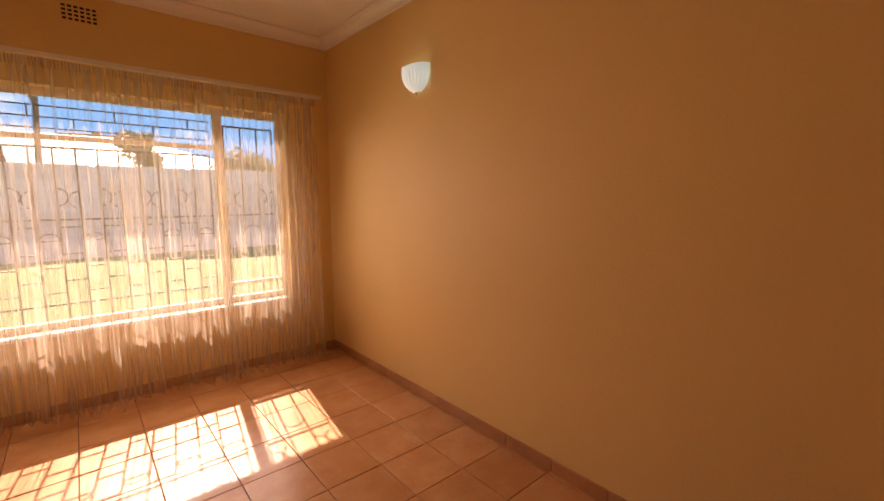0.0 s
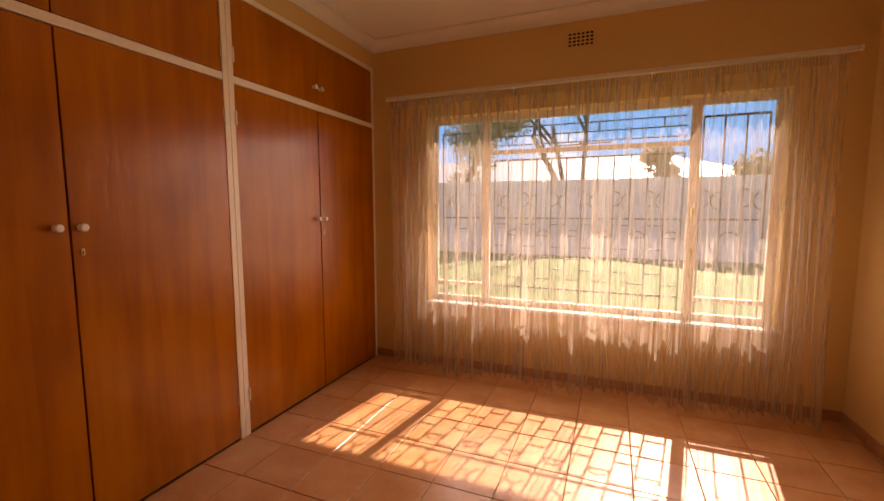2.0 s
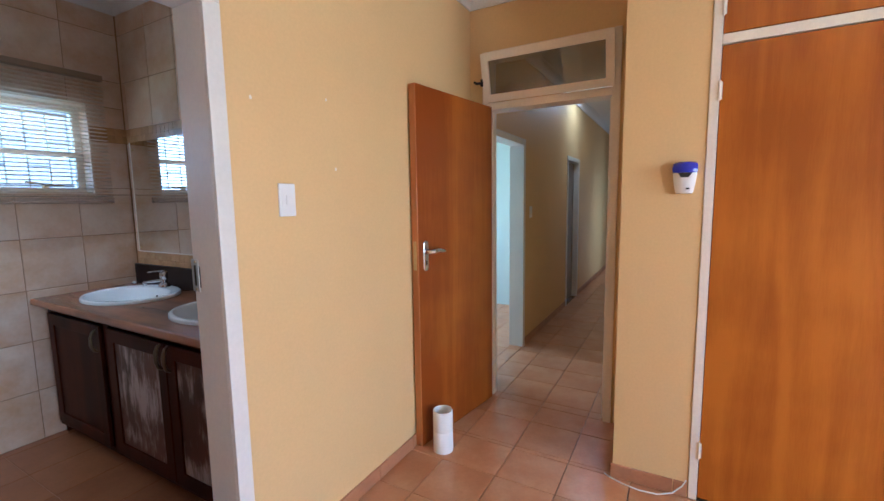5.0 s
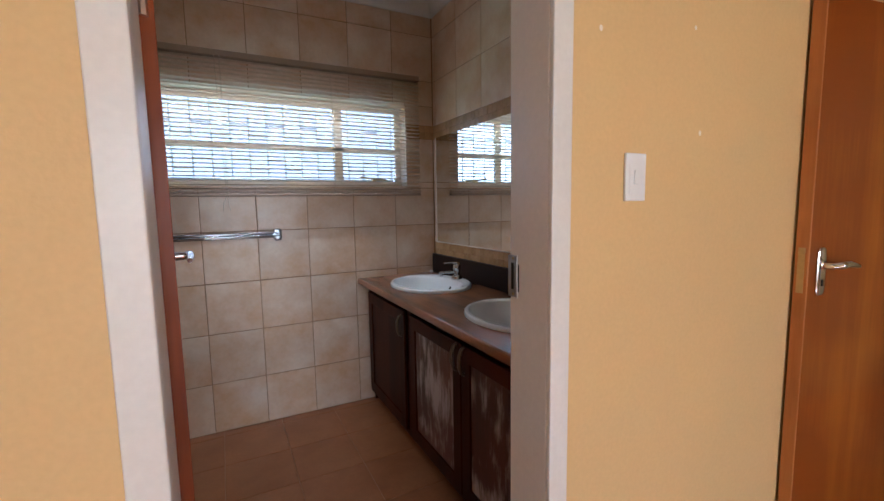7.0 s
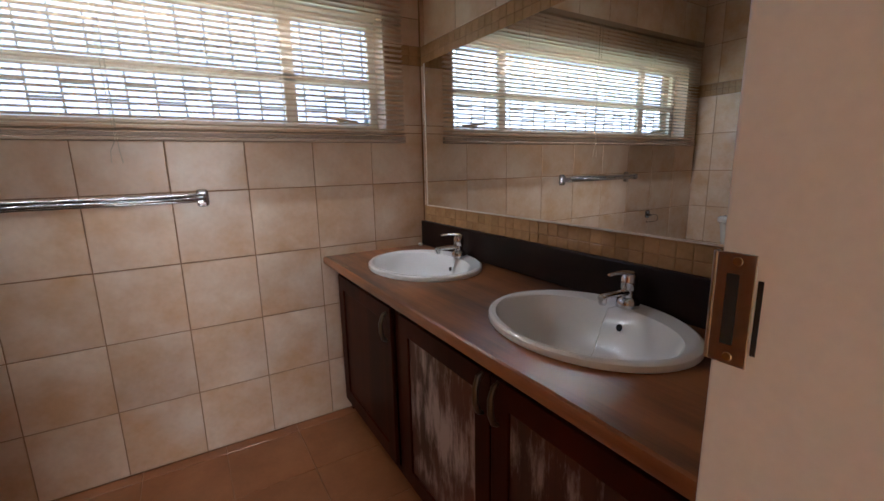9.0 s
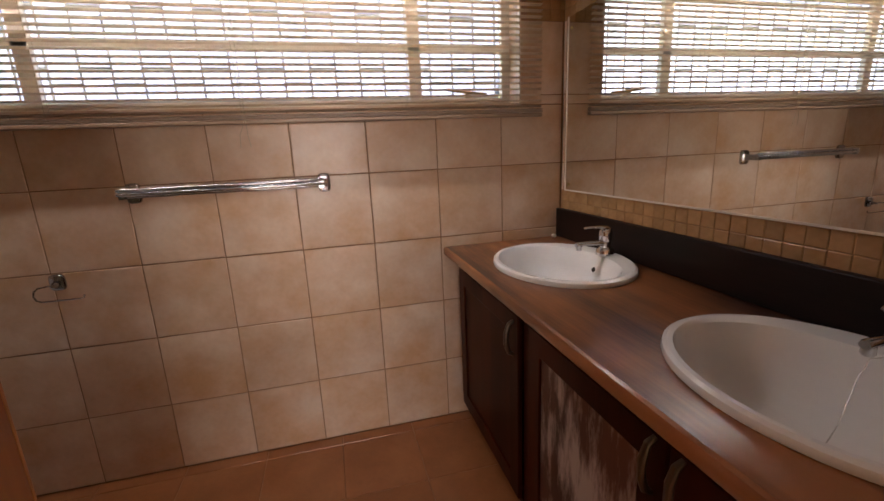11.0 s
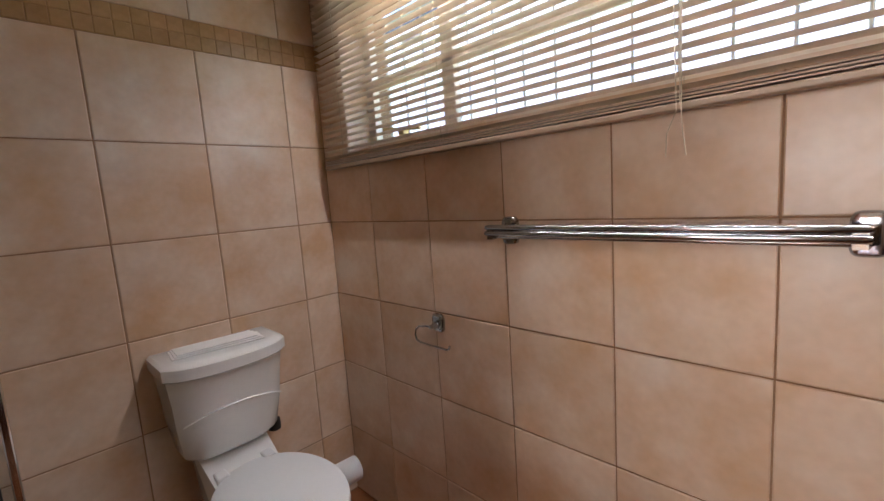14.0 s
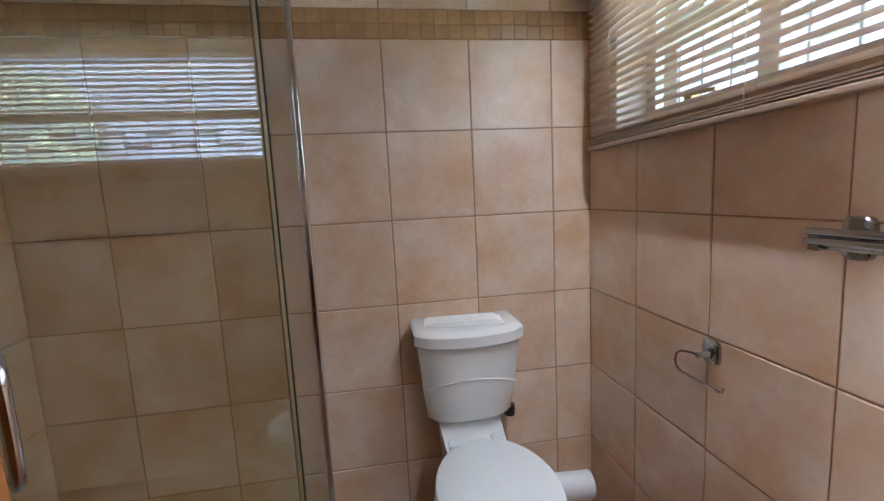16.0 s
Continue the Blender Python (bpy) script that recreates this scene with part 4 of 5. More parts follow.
tube(bm, [(PW + 0.02, 2.36, 1.05), (PW + 0.055, 2.36, 1.05), (PW + 0.06, 2.46, 1.05)], 0.009, 8)
part("handle", bm, CHROME, far_door)
dome = thing("ceiling_light", (-3.72, 2.45, H), "round lit opal glass ceiling light in the passage", "ceiling light")
bm = bmesh.new()
lathe(bm, [(0.0, -0.09), (0.06, -0.083), (0.11, -0.06), (0.14, -0.02), (0.14, -0.012)], Matrix.Translation((-3.72, 2.45, H)), 28)
part("bowl", bm, DOME, dome, smooth=True)
bm = bmesh.new()
lathe(bm, [(0.15, 0), (0.15, -0.012), (0.13, -0.014), (0, -0.014)], Matrix.Translation((-3.72, 2.45, H)), 28)
part("base", bm, WHITE, dome)

# ---- bathroom window and blind ----
BY = -0.13
window_2 = steel_window("window_2", BX0, BX1, BZ0, BZ1, BY, [(1.26, 1.315), (2.70, 2.755)], [(BX0 + 0.04, BX1 - 0.04, 1.755)], "wide cream painted steel bathroom window with three lights", w=0.045)
bm = bmesh.new()
for x in (1.05, 2.95):
    tube(bm, [(x - 0.09, BY + 0.03, 1.555), (x, BY + 0.05, 1.56), (x + 0.1, BY + 0.04, 1.575)], 0.007, 6)
    box(bm, (x - 0.015, BY + 0.015, 1.54), (x + 0.015, BY + 0.045, 1.57), 0.003)
part("window_stay", bm, BRASS, window_2, "brass stay bars")
guard2 = thing("burglar_guard", (2.0, BY - 0.06, BZ0), "painted steel burglar bars in staggered blocks outside the bathroom window", "burglar bars")
for k in range(22):
    x = BX0 + 0.05 + k * (BX1 - BX0 - 0.1) / 21
    bm = bmesh.new()
    tube(bm, [(x, BY - 0.06, BZ0 + 0.01), (x, BY - 0.06, BZ1 - 0.01)], 0.004, 6)
    part("bar", bm, BAR, guard2)
bm = bmesh.new()
for k in range(21):
    x = BX0 + 0.05 + k * (BX1 - BX0 - 0.1) / 21
    w = (BX1 - BX0 - 0.1) / 21
    for z in ((1.62, 1.83), (1.68, 1.9))[k % 2]:
        box(bm, (x, BY - 0.064, z - 0.004), (x + w, BY - 0.056, z + 0.004))
for z in (BZ0 + 0.06, BZ1 - 0.06):
    box(bm, (BX0 + 0.04, BY - 0.064, z - 0.006), (BX1 - 0.04, BY - 0.056, z + 0.006))
part("cross_bars", bm, BAR, guard2)

SX0, SX1, SZ0, SZ1, SY = 0.748, 3.272, 1.44, 2.262, 0.035
blind = thing("venetian_blind", (2.0, SY, SZ0), "brown venetian blind with tilted open slats over the bathroom window", "blind")
part("head_rail", boxes(((SX0, SY - 0.03, SZ1 - 0.035), (SX1, SY + 0.015, SZ1)), bevel=0.003), RAIL, blind)
part("bottom_rail", boxes(((SX0, SY - 0.014, SZ0), (SX1, SY + 0.014, SZ0 + 0.016)), bevel=0.004), RAIL, blind)
for k in range(3):
    part("stacked_slat", boxes(((SX0, SY - 0.0125, SZ0 + 0.019 + 0.006 * k), (SX1, SY + 0.0125, SZ0 + 0.0225 + 0.006 * k))), RAIL, blind)
me = bpy.data.meshes.new("slat")
bm = bmesh.new()
rows = []
for j in range(5):
    u = -1 + j / 2
    yy, zz = u * 0.0125, 0.0022 * (1 - u * u)
    a = radians(12)
    rows.append([bm.verts.new((x, yy * math.cos(a) - zz * math.sin(a), yy * math.sin(a) + zz * math.cos(a))) for x in (SX0, SX1)])
for a, b in zip(rows, rows[1:]):
    bm.faces.new((a[0], a[1], b[1], b[0]))
bm.to_mesh(me)
bm.free()
me.materials.append(SLAT)
z = SZ0 + 0.044
PITCH = 0.0243
while z < SZ1 - 0.045:
    s = new("slat", me)
    s.parent = blind
    s.matrix_parent_inverse = blind.matrix_basis.inverted()
    s.location = (0, SY, z)
    z += PITCH
for x in (0.86, 1.36, 1.99, 2.62, 3.13):
    for dy in (-0.0135, 0.0135):
        bm = bmesh.new()
        tube(bm, [(x, SY + dy, SZ0 + 0.01), (x, SY + dy, SZ1 - 0.03)], 0.0009, 4)
        part("ladder_cord", bm, STRING, blind)
bm = bmesh.new()
for dx in (0.0, 0.028):
    tube(bm, [(1.985 + dx, SY + 0.02, SZ1 - 0.03), (1.985 + dx * 0.3, SY + 0.022, SZ0 + 0.0), (1.985 + dx, SY + 0.012, SZ0 - 0.04), (1.98 + dx * 1.3, SY + 0.008, SZ0 - 0.085)], 0.0013, 5)
part("pull_cord", bm, STRING, blind, "hanging pull cords")

# ---- towel rail, paper ring ----
rail = thing("towel_rail", (2.1, 0.0, 1.2), "chrome double towel rail on the tiled wall", "towel rail")


def rounded_plate(x, z, hw, hh, y0, y1, shrink=0.006):
    """A cushion-shaped plate on the wall, its outer rim eased."""
    def ring(y, d):
        return [(x + math.copysign(abs(math.cos(a)) ** 0.5, math.cos(a)) * (hw - d), y, z + math.copysign(abs(math.sin(a)) ** 0.5, math.sin(a)) * (hh - d)) for a in [math.tau * (k + 0.5) / 28 for k in range(28)]]
    return loft(bmesh.new(), [ring(y0, 0), ring(y1 - shrink, 0), ring(y1 - shrink * 0.3, shrink * 0.5), ring(y1, shrink * 1.6)])


for x, tip in ((1.724, 1.735), (2.421, 2.43)):
    p = part("bracket", rounded_plate(x, 1.203, 0.025, 0.038, 0.0, 0.018), RAIL_CHROME, rail, "rounded square chrome bracket", smooth=True)
    bm = loft(bmesh.new(), [[(x + dx * w + o, y, 1.203 + dz * h) for dx, dz in ((-1, -1), (1, -1), (1, 1), (-1, 1))] for y, w, h, o in ((0.016, 0.013, 0.017, 0), (0.05, 0.011, 0.014, (tip - x) * 0.6), (0.088, 0.009, 0.016, tip - x))])
    part("arm", bm, RAIL_CHROME, p, smooth=True)
for y, z, r in ((0.083, 1.218, 0.0075), (0.086, 1.203, 0.0075), (0.072, 1.194, 0.0055)):
    bm = bmesh.new()
    tube(bm, [(1.722, y, z), (1.728, y, z), (2.436, y, z), (2.446, y, z)], [r * 0.7, r, r, r * 0.7], 14)
    part("bar", bm, RAIL_CHROME, rail, "polished bar", smooth=True)
ring = thing("toilet_paper_holder", (2.73, 0.0, 0.9), "small chrome toilet paper holder with an empty wire arm", "paper holder")
p = part("plate", rounded_plate(2.731, 0.889, 0.026, 0.031, 0.0, 0.014), RAIL_CHROME, ring, smooth=True)
bm = bmesh.new()
lathe(bm, [(0.012, 0.0), (0.011, 0.014), (0.007, 0.02), (0.007, 0.034), (0, 0.036)], Matrix.Translation((2.731, 0.012, 0.884)) @ Matrix.Rotation(radians(-90), 4, "X"), 14)
part("boss", bm, RAIL_CHROME, p, smooth=True)
bm = bmesh.new()
tube(bm, [(2.727, 0.043, 0.886), (2.742, 0.052, 0.888), (2.765, 0.062, 0.886), (2.777, 0.066, 0.876), (2.78, 0.068, 0.858), (2.773, 0.069, 0.842), (2.758, 0.07, 0.836), (2.70, 0.07, 0.835), (2.636, 0.07, 0.835), (2.626, 0.07, 0.838), (2.622, 0.07, 0.849)], 0.0032, 8)
part("arm", bm, RAIL_CHROME, ring, smooth=True)

# ---- vanity ----
VX, VY0, VY1, VZ = 1.15, 0.0, YB - 0.02, 0.875
vanity = thing("vanity_cabinet", (0.9, 0.9, 0), "dark stained wooden vanity cabinet with worn doors", "cabinet")
part("body", boxes(((XW + 0.004, 0.012, 0.0), (VX - 0.022, 0.03, VZ - 0.04)), ((XW + 0.004, VY1 - 0.03, 0.0), (VX - 0.022, VY1 - 0.012, VZ - 0.04)), ((XW + 0.004, 0.03, 0.06), (VX - 0.03, VY1 - 0.03, 0.08)), ((XW + 0.004, 0.03, 0.0), (XW + 0.02, VY1 - 0.03, VZ - 0.04))), DARK_WOOD, vanity)
part("plinth", boxes(((VX - 0.07, 0.03, 0.0), (VX - 0.05, VY1 - 0.03, 0.06))), DARK_WOOD, vanity)
for y0, y1 in ((0.012, 0.05), (0.70, 0.765), (VY1 - 0.05, VY1 - 0.012)):
    part("stile", boxes(((VX - 0.022, y0, 0.06), (VX, y1, VZ - 0.04)), bevel=0.003), DARK_WOOD, vanity)
for y0, y1 in ((0.05, 0.70), (0.765, VY1 - 0.05)):
    for z0, z1 in ((0.06, 0.09), (VZ - 0.085, VZ - 0.04)):
        part("rail", boxes(((VX - 0.022, y0, z0), (VX - 0.001, y1, z1)), bevel=0.003), DARK_WOOD, vanity)


def peeling(name):
    """Dark stain worn to pale streaks of bare wood that run with the grain."""
    m = wood(name, (0.03, 0.008, 0.004), (0.10, 0.028, 0.014), 0.45, 0.1)
    nt = m.node_tree
    b = nt.nodes["Principled BSDF"]
    old = b.inputs["Base Color"].links[0].from_socket
    tc = nt.nodes.new("ShaderNodeTexCoord")
    mp = nt.nodes.new("ShaderNodeMapping")
    mp.inputs["Scale"].default_value = (1, 1, 0.22)
    n = nt.nodes.new("ShaderNodeTexNoise")
    n.inputs["Scale"].default_value, n.inputs["Detail"].default_value, n.inputs["Roughness"].default_value = 26, 8, 0.75
    n5 = nt.nodes.new("ShaderNodeTexNoise")
    n5.inputs["Scale"].default_value, n5.inputs["Detail"].default_value = 3.5, 2
    nt.links.new(tc.outputs["Object"], mp.inputs["Vector"])
    nt.links.new(mp.outputs[0], n.inputs["Vector"])
    nt.links.new(tc.outputs["Object"], n5.inputs["Vector"])
    ad = nt.nodes.new("ShaderNodeMath")
    ad.operation = "ADD"
    nt.links.new(n.outputs["Fac"], ad.inputs[0])
    nt.links.new(n5.outputs["Fac"], ad.inputs[1])
    r = nt.nodes.new("ShaderNodeMapRange")
    r.inputs["From Min"].default_value, r.inputs["From Max"].default_value = 0.99, 1.2
    nt.links.new(ad.outputs[0], r.inputs["Value"])
    mx = nt.nodes.new("ShaderNodeMix")
    mx.data_type = "RGBA"
    nt.links.new(r.outputs[0], mx.inputs["Factor"])
    nt.links.new(old, mx.inputs["A"])
    mx.inputs["B"].default_value = (0.40, 0.32, 0.28, 1)
    nt.links.new(mx.outputs["Result"], b.inputs["Base Color"])
    return m


PEEL = peeling("peeling_stain")


def cabinet_door(y0, y1, panel, handle_y, hz):
    z0, z1 = 0.095, VZ - 0.09
    bm = ring_frame(y0, y1, z0, z1, 0.07, VX + 0.001, VX + 0.018, Matrix(((0, 1, 0, 0), (1, 0, 0, 0), (0, 0, 1, 0), (0, 0, 0, 1))))
    bmesh.ops.recalc_face_normals(bm, faces=bm.faces[:])
    bmesh.ops.bevel(bm, geom=bm.edges[:], offset=0.003, segments=2, profile=0.5, affect="EDGES")
    d = part("door", bm, DARK_WOOD, vanity)
    part("panel", boxes(((VX + 0.003, y0 + 0.066, z0 + 0.066), (VX + 0.011, y1 - 0.066, z1 - 0.066)), bevel=0.003), panel, d, "inset panel with worn pale streaks" if panel is PEEL else "")
    bm = bmesh.new()
    x = VX + 0.018
    tube(bm, [(x, handle_y, hz + 0.06), (x + 0.016, handle_y, hz + 0.05), (x + 0.026, handle_y, hz + 0.02), (x + 0.026, handle_y, hz - 0.02), (x + 0.016, handle_y, hz - 0.05), (x, handle_y, hz - 0.06)], [0.006, 0.008, 0.009, 0.009, 0.008, 0.006], 10)
    part("handle", bm, DULL, d, "arched dull metal handle", smooth=True)
    return d


cabinet_door(0.055, 0.695, DARK_WOOD, 0.662, 0.70)
cabinet_door(0.772, 1.325, PEEL, 1.296, 0.72)
cabinet_door(1.331, 1.88, PEEL, 1.362, 0.72)

top = thing("worktop", (0.92, 0.95, VZ - 0.04), "varnished dark brown wooden worktop with a rounded front edge", "worktop")
B1, B2, RXB, RYB = (0.897, 0.482), (0.88, 1.378), 0.24, 0.302
# top built as a frame with two oval holes
bm = bmesh.new()
TX0, TX1 = XW + 0.003, 1.222
for (cx, cy), (ya, yb) in zip((B1, B2), ((0.002, 0.898), (0.898, VY1))):
    n = 48
    for z, flip in ((VZ, False), (VZ - 0.04, True)):
        inner, outer = [], []
        for k in range(n):
            a = math.tau * (k + 0.5) / n
            c, s = math.cos(a), math.sin(a)
            inner.append(bm.verts.new((cx + c * (RXB - 0.02), cy + s * (RYB - 0.02), z)))
            t = min(((TX1 - 0.012 if c > 0 else TX0) - cx) / c if abs(c) > 1e-6 else 9, ((yb if s > 0 else ya) - cy) / s if abs(s) > 1e-6 else 9)
            outer.append(bm.verts.new((cx + c * t, cy + s * t, z)))
        for k in range(n):
            j = (k + 1) % n
            f = (inner[k], outer[k], outer[j], inner[j])
            bm.faces.new(f[::-1] if flip else f)
        for px in (TX0, TX1 - 0.012):
            for py in (ya, yb):
                c = bm.verts.new((px, py, z))
                o = [v for v in outer if (abs(v.co.x - px) < 1e-5 and abs(v.co.y - py) < 0.2) or (abs(v.co.y - py) < 1e-5 and abs(v.co.x - px) < 0.2)]
                ex = sorted([v for v in o if abs(v.co.x - px) < 1e-5], key=lambda v: abs(v.co.y - py))
                ey = sorted([v for v in o if abs(v.co.y - py) < 1e-5], key=lambda v: abs(v.co.x - px))
                if ex and ey:
                    bm.faces.new((c, ex[0], ey[0]))
        if not flip:
            first = inner
    for k in range(n):
        j = (k + 1) % n
        bm.faces.new((first[k], first[j], inner[j], inner[k]))
bmesh.ops.recalc_face_normals(bm, faces=bm.faces[:])
part("board", bm, TOP_WOOD, top)
bm = bmesh.new()
prof = [(TX1 - 0.012, VZ), (TX1 - 0.004, VZ - 0.003), (TX1, VZ - 0.011), (TX1, VZ - 0.029), (TX1 - 0.004, VZ - 0.037), (TX1 - 0.012, VZ - 0.04)]
loft(bm, [[(x, y, z) for x, z in prof] for y in (0.002, VY1)])
part("front_edge", bm, TOP_WOOD, top, smooth=True)
part("upstand", boxes(((XW + 0.002, 0.002, VZ + 0.001), (XW + 0.027, VY1, 1.013)), bevel=0.004), EBONY, top, "dark upstand along the wall")


def basin(cx, cy, hair):
    b = thing("basin", (cx, cy, VZ), "oval ivory ceramic drop-in basin with chrome mixer tap", "basin", "twin basins")
    bm = bmesh.new()
    prof = [(1.0, 0.001), (1.005, 0.008), (0.995, 0.016), (0.965, 0.021), (0.92, 0.020), (0.885, 0.013), (0.86, -0.005), (0.82, -0.05), (0.72, -0.1), (0.55, -0.13), (0.25, -0.145), (0.09, -0.148)]
    n = 56
    rings = []
    for r, h in prof:
        ring = []
        for k in range(n):
            a = math.tau * k / n
            back = max(0.0, -math.cos(a)) ** 3
            rr = r if r > 0.9 else r * (1 - 0.27 * back * min(1.0, (0.93 - r) * 8))
            ring.append((cx + RXB * rr * math.cos(a) + (0.015 if r < 0.9 else 0), cy + RYB * rr * math.sin(a), VZ + h))
        rings.append(ring)
    vs = [[bm.verts.new(p) for p in r] for r in rings]
    for a, c in zip(vs, vs[1:]):
        for k in range(n):
            bm.faces.new((a[k], a[(k + 1) % n], c[(k + 1) % n], c[k]))
    bmesh.ops.recalc_face_normals(bm, faces=bm.faces[:])
    part("bowl", bm, BASIN, b, smooth=True)
    bm = bmesh.new()
    lathe(bm, [(0.024, 0.004), (0.021, 0.006), (0.016, 0.002), (0, 0.001)], Matrix.Translation((cx + 0.015, cy, VZ - 0.148)), 20)
    part("waste", bm, CHROME, b, "chrome waste")
    bm = bmesh.new()
    lathe(bm, [(0.0105, 0.0), (0.008, 0.003), (0, 0.0025)], Matrix.Translation((cx - RXB * 0.60 + 0.015, cy + 0.02, VZ - 0.03)) @ Matrix.Rotation(radians(70), 4, "Y"), 14)
    part("overflow", bm, DARKHOLE, b, "dark overflow hole")
    tx = cx - RXB + 0.05
    z = VZ + 0.019
    t = part("mixer_tap", lathe(bmesh.new(), [(0.034, 0.0), (0.034, 0.010), (0.031, 0.020), (0.026, 0.026), (0.020, 0.030), (0.019, 0.052), (0.023, 0.058), (0.0245, 0.074), (0.0235, 0.090), (0.017, 0.100), (0, 0.103)], Matrix.Translation((tx, cy, z)), 26), CHROME, b, "chrome mixer tap", smooth=True)
    bm = bmesh.new()

    def oval_ring(x, w, zc, h):
        return [(x, cy + w * math.cos(a), zc + h * math.sin(a)) for a in [math.tau * k / 12 for k in range(12)]]
    loft(bm, [oval_ring(*q) for q in ((tx + 0.008, 0.015, z + 0.044, 0.013), (tx + 0.04, 0.0125, z + 0.048, 0.010), (tx + 0.085, 0.011, z + 0.050, 0.0085), (tx + 0.118, 0.0115, z + 0.049, 0.009), (tx + 0.126, 0.010, z + 0.047, 0.008))])
    lathe(bm, [(0.011, 0.0), (0.0115, -0.016), (0.009, -0.020), (0, -0.020)], Matrix.Translation((tx + 0.114, cy, z + 0.046)), 14)
    part("spout", bm, CHROME, t, smooth=True)
    bm = bmesh.new()
    loft(bm, [oval_ring(*q) for q in ((tx - 0.018, 0.012, z + 0.097, 0.006), (tx + 0.0, 0.019, z + 0.104, 0.008), (tx + 0.03, 0.015, z + 0.108, 0.006), (tx + 0.062, 0.010, z + 0.110, 0.0045), (tx + 0.084, 0.011, z + 0.110, 0.004), (tx + 0.092, 0.007, z + 0.109, 0.003))])
    part("lever", bm, CHROME, t, smooth=True)
    if hair:
        bm = bmesh.new()
        tube(bm, [(tx + 0.03, cy - 0.012, VZ + 0.021), (tx + 0.05, cy - 0.03, VZ + 0.012), (tx + 0.07, cy - 0.032, VZ - 0.03), (tx + 0.12, cy - 0.02, VZ - 0.11), (cx + 0.0, cy, VZ - 0.14)], 0.0013, 5)
        part("plug_chain", bm, STEEL, b, "thin plug chain")
    return b


basin(*B1, False)
basin(*B2, True)
mirror = thing("wall_mirror", (XW, 0.9, 1.09), "large frameless wall mirror above the basins", "mirror")
part("glass", boxes(((XW + 0.001, 0.05, 1.106), (XW + 0.006, 1.86, 1.85))), MIRROR, mirror)
part("edge_trim", boxes(((XW + 0.001, 0.042, 1.106), (XW + 0.008, 0.05, 1.85)), ((XW + 0.001, 0.042, 1.100), (XW + 0.008, 1.86, 1.106))), CREAM, mirror)
for z in (1.13, 1.8):
    bm = bmesh.new()
    lathe(bm, [(0, 0.006), (0.006, 0.005), (0.008, 0)], Matrix.Translation((XW + 0.006, 0.075, z)) @ Matrix.Rotation(radians(90), 4, "Y"), 12)
    part("screw_cap", bm, BRASS, mirror)
soap = thing("grout_lump", (0.67, 0.035, VZ), "small white sealant lump at the end of the worktop", "sealant")
bm = bmesh.new()
bmesh.ops.create_icosphere(bm, subdivisions=2, radius=0.012, matrix=Matrix.Translation((0.672, 0.03, VZ + 0.008)) @ Matrix.Diagonal((1, 1.2, 0.8, 1)))
part("lump", bm, PAPER, soap, smooth=True)

# ---- toilet ----
TY = 0.528
wc = thing("toilet", (3.1, TY, 0), "white ceramic close-coupled toilet with its lid closed", "toilet")


def oval(cx, cy, rx, ry, z, n=36, sq=2.0, front=1.0):
    out = []
    for k in range(n):
        a = math.tau * k / n
        c, s = math.cos(a), math.sin(a)
        e = 2 / sq
        px, py = math.copysign(abs(c) ** e, c), math.copysign(abs(s) ** e, s)
        out.append((cx + rx * px * (front if c < 0 else 1.0), cy + ry * py, z))
    return out


def tank(z, x0, x1, hw, bow):
    """Cistern outline: flat back, bowed front."""
    pts = [(x1, TY - hw, z), (x1, TY + hw, z)]
    n = 14
    for k in range(n + 1):
        u = 1 - 2 * k / n
        edge = abs(u) ** 6
        pts.append((x0 - bow * (1 - u * u) + edge * 0.03, TY + hw * u * 0.995, z))
    return pts


part("cistern", loft(bmesh.new(), [tank(0.525, 3.205, 3.33, 0.135, 0.012), tank(0.545, 3.19, 3.333, 0.150, 0.02), tank(0.65, 3.172, 3.335, 0.164, 0.029), tank(0.73, 3.162, 3.336, 0.169, 0.032), tank(0.815, 3.155, 3.338, 0.178, 0.034)]), CERAMIC, wc, smooth=True)
part("cistern_lid", loft(bmesh.new(), [tank(0.819, 3.142, 3.339, 0.184, 0.036), tank(0.824, 3.138, 3.34, 0.188, 0.037), tank(0.858, 3.138, 3.34, 0.188, 0.037), tank(0.868, 3.148, 3.335, 0.180, 0.034), tank(0.871, 3.17, 3.325, 0.165, 0.03)]), CERAMIC, wc, smooth=True)
bm = bmesh.new()
tube(bm, [(3.165 - 0.033 * (1 - (k / 6 - 1) ** 2 * 1.0) - 0.001, TY + 0.152 * (k / 6 - 1), 0.668 + 0.035 * (1 - (k / 6 - 1) ** 2)) for k in range(13)], 0.003, 6)
part("moulding", bm, CERAMIC, wc, smooth=True)
CXB = 2.915
part("pan", loft(bmesh.new(), [oval(3.02, TY, 0.20, 0.11, 0.0, sq=2.4), oval(3.02, TY, 0.19, 0.10, 0.04, sq=2.4), oval(3.0, TY, 0.18, 0.09, 0.15, sq=2.3), oval(2.97, TY, 0.21, 0.12, 0.27), oval(CXB, TY, 0.225, 0.165, 0.375), oval(CXB, TY, 0.23, 0.178, 0.425), oval(CXB, TY, 0.225, 0.175, 0.435)]), CERAMIC, wc, smooth=True)
part("shelf", loft(bmesh.new(), [[(3.05, TY - 0.10, z0), (3.05, TY + 0.10, z0), (3.31, TY + w, z1), (3.31, TY - w, z1)] for z0, z1, w in ((0.2, 0.35, 0.10), (0.435, 0.545, 0.115))]), CERAMIC, wc, smooth=True)
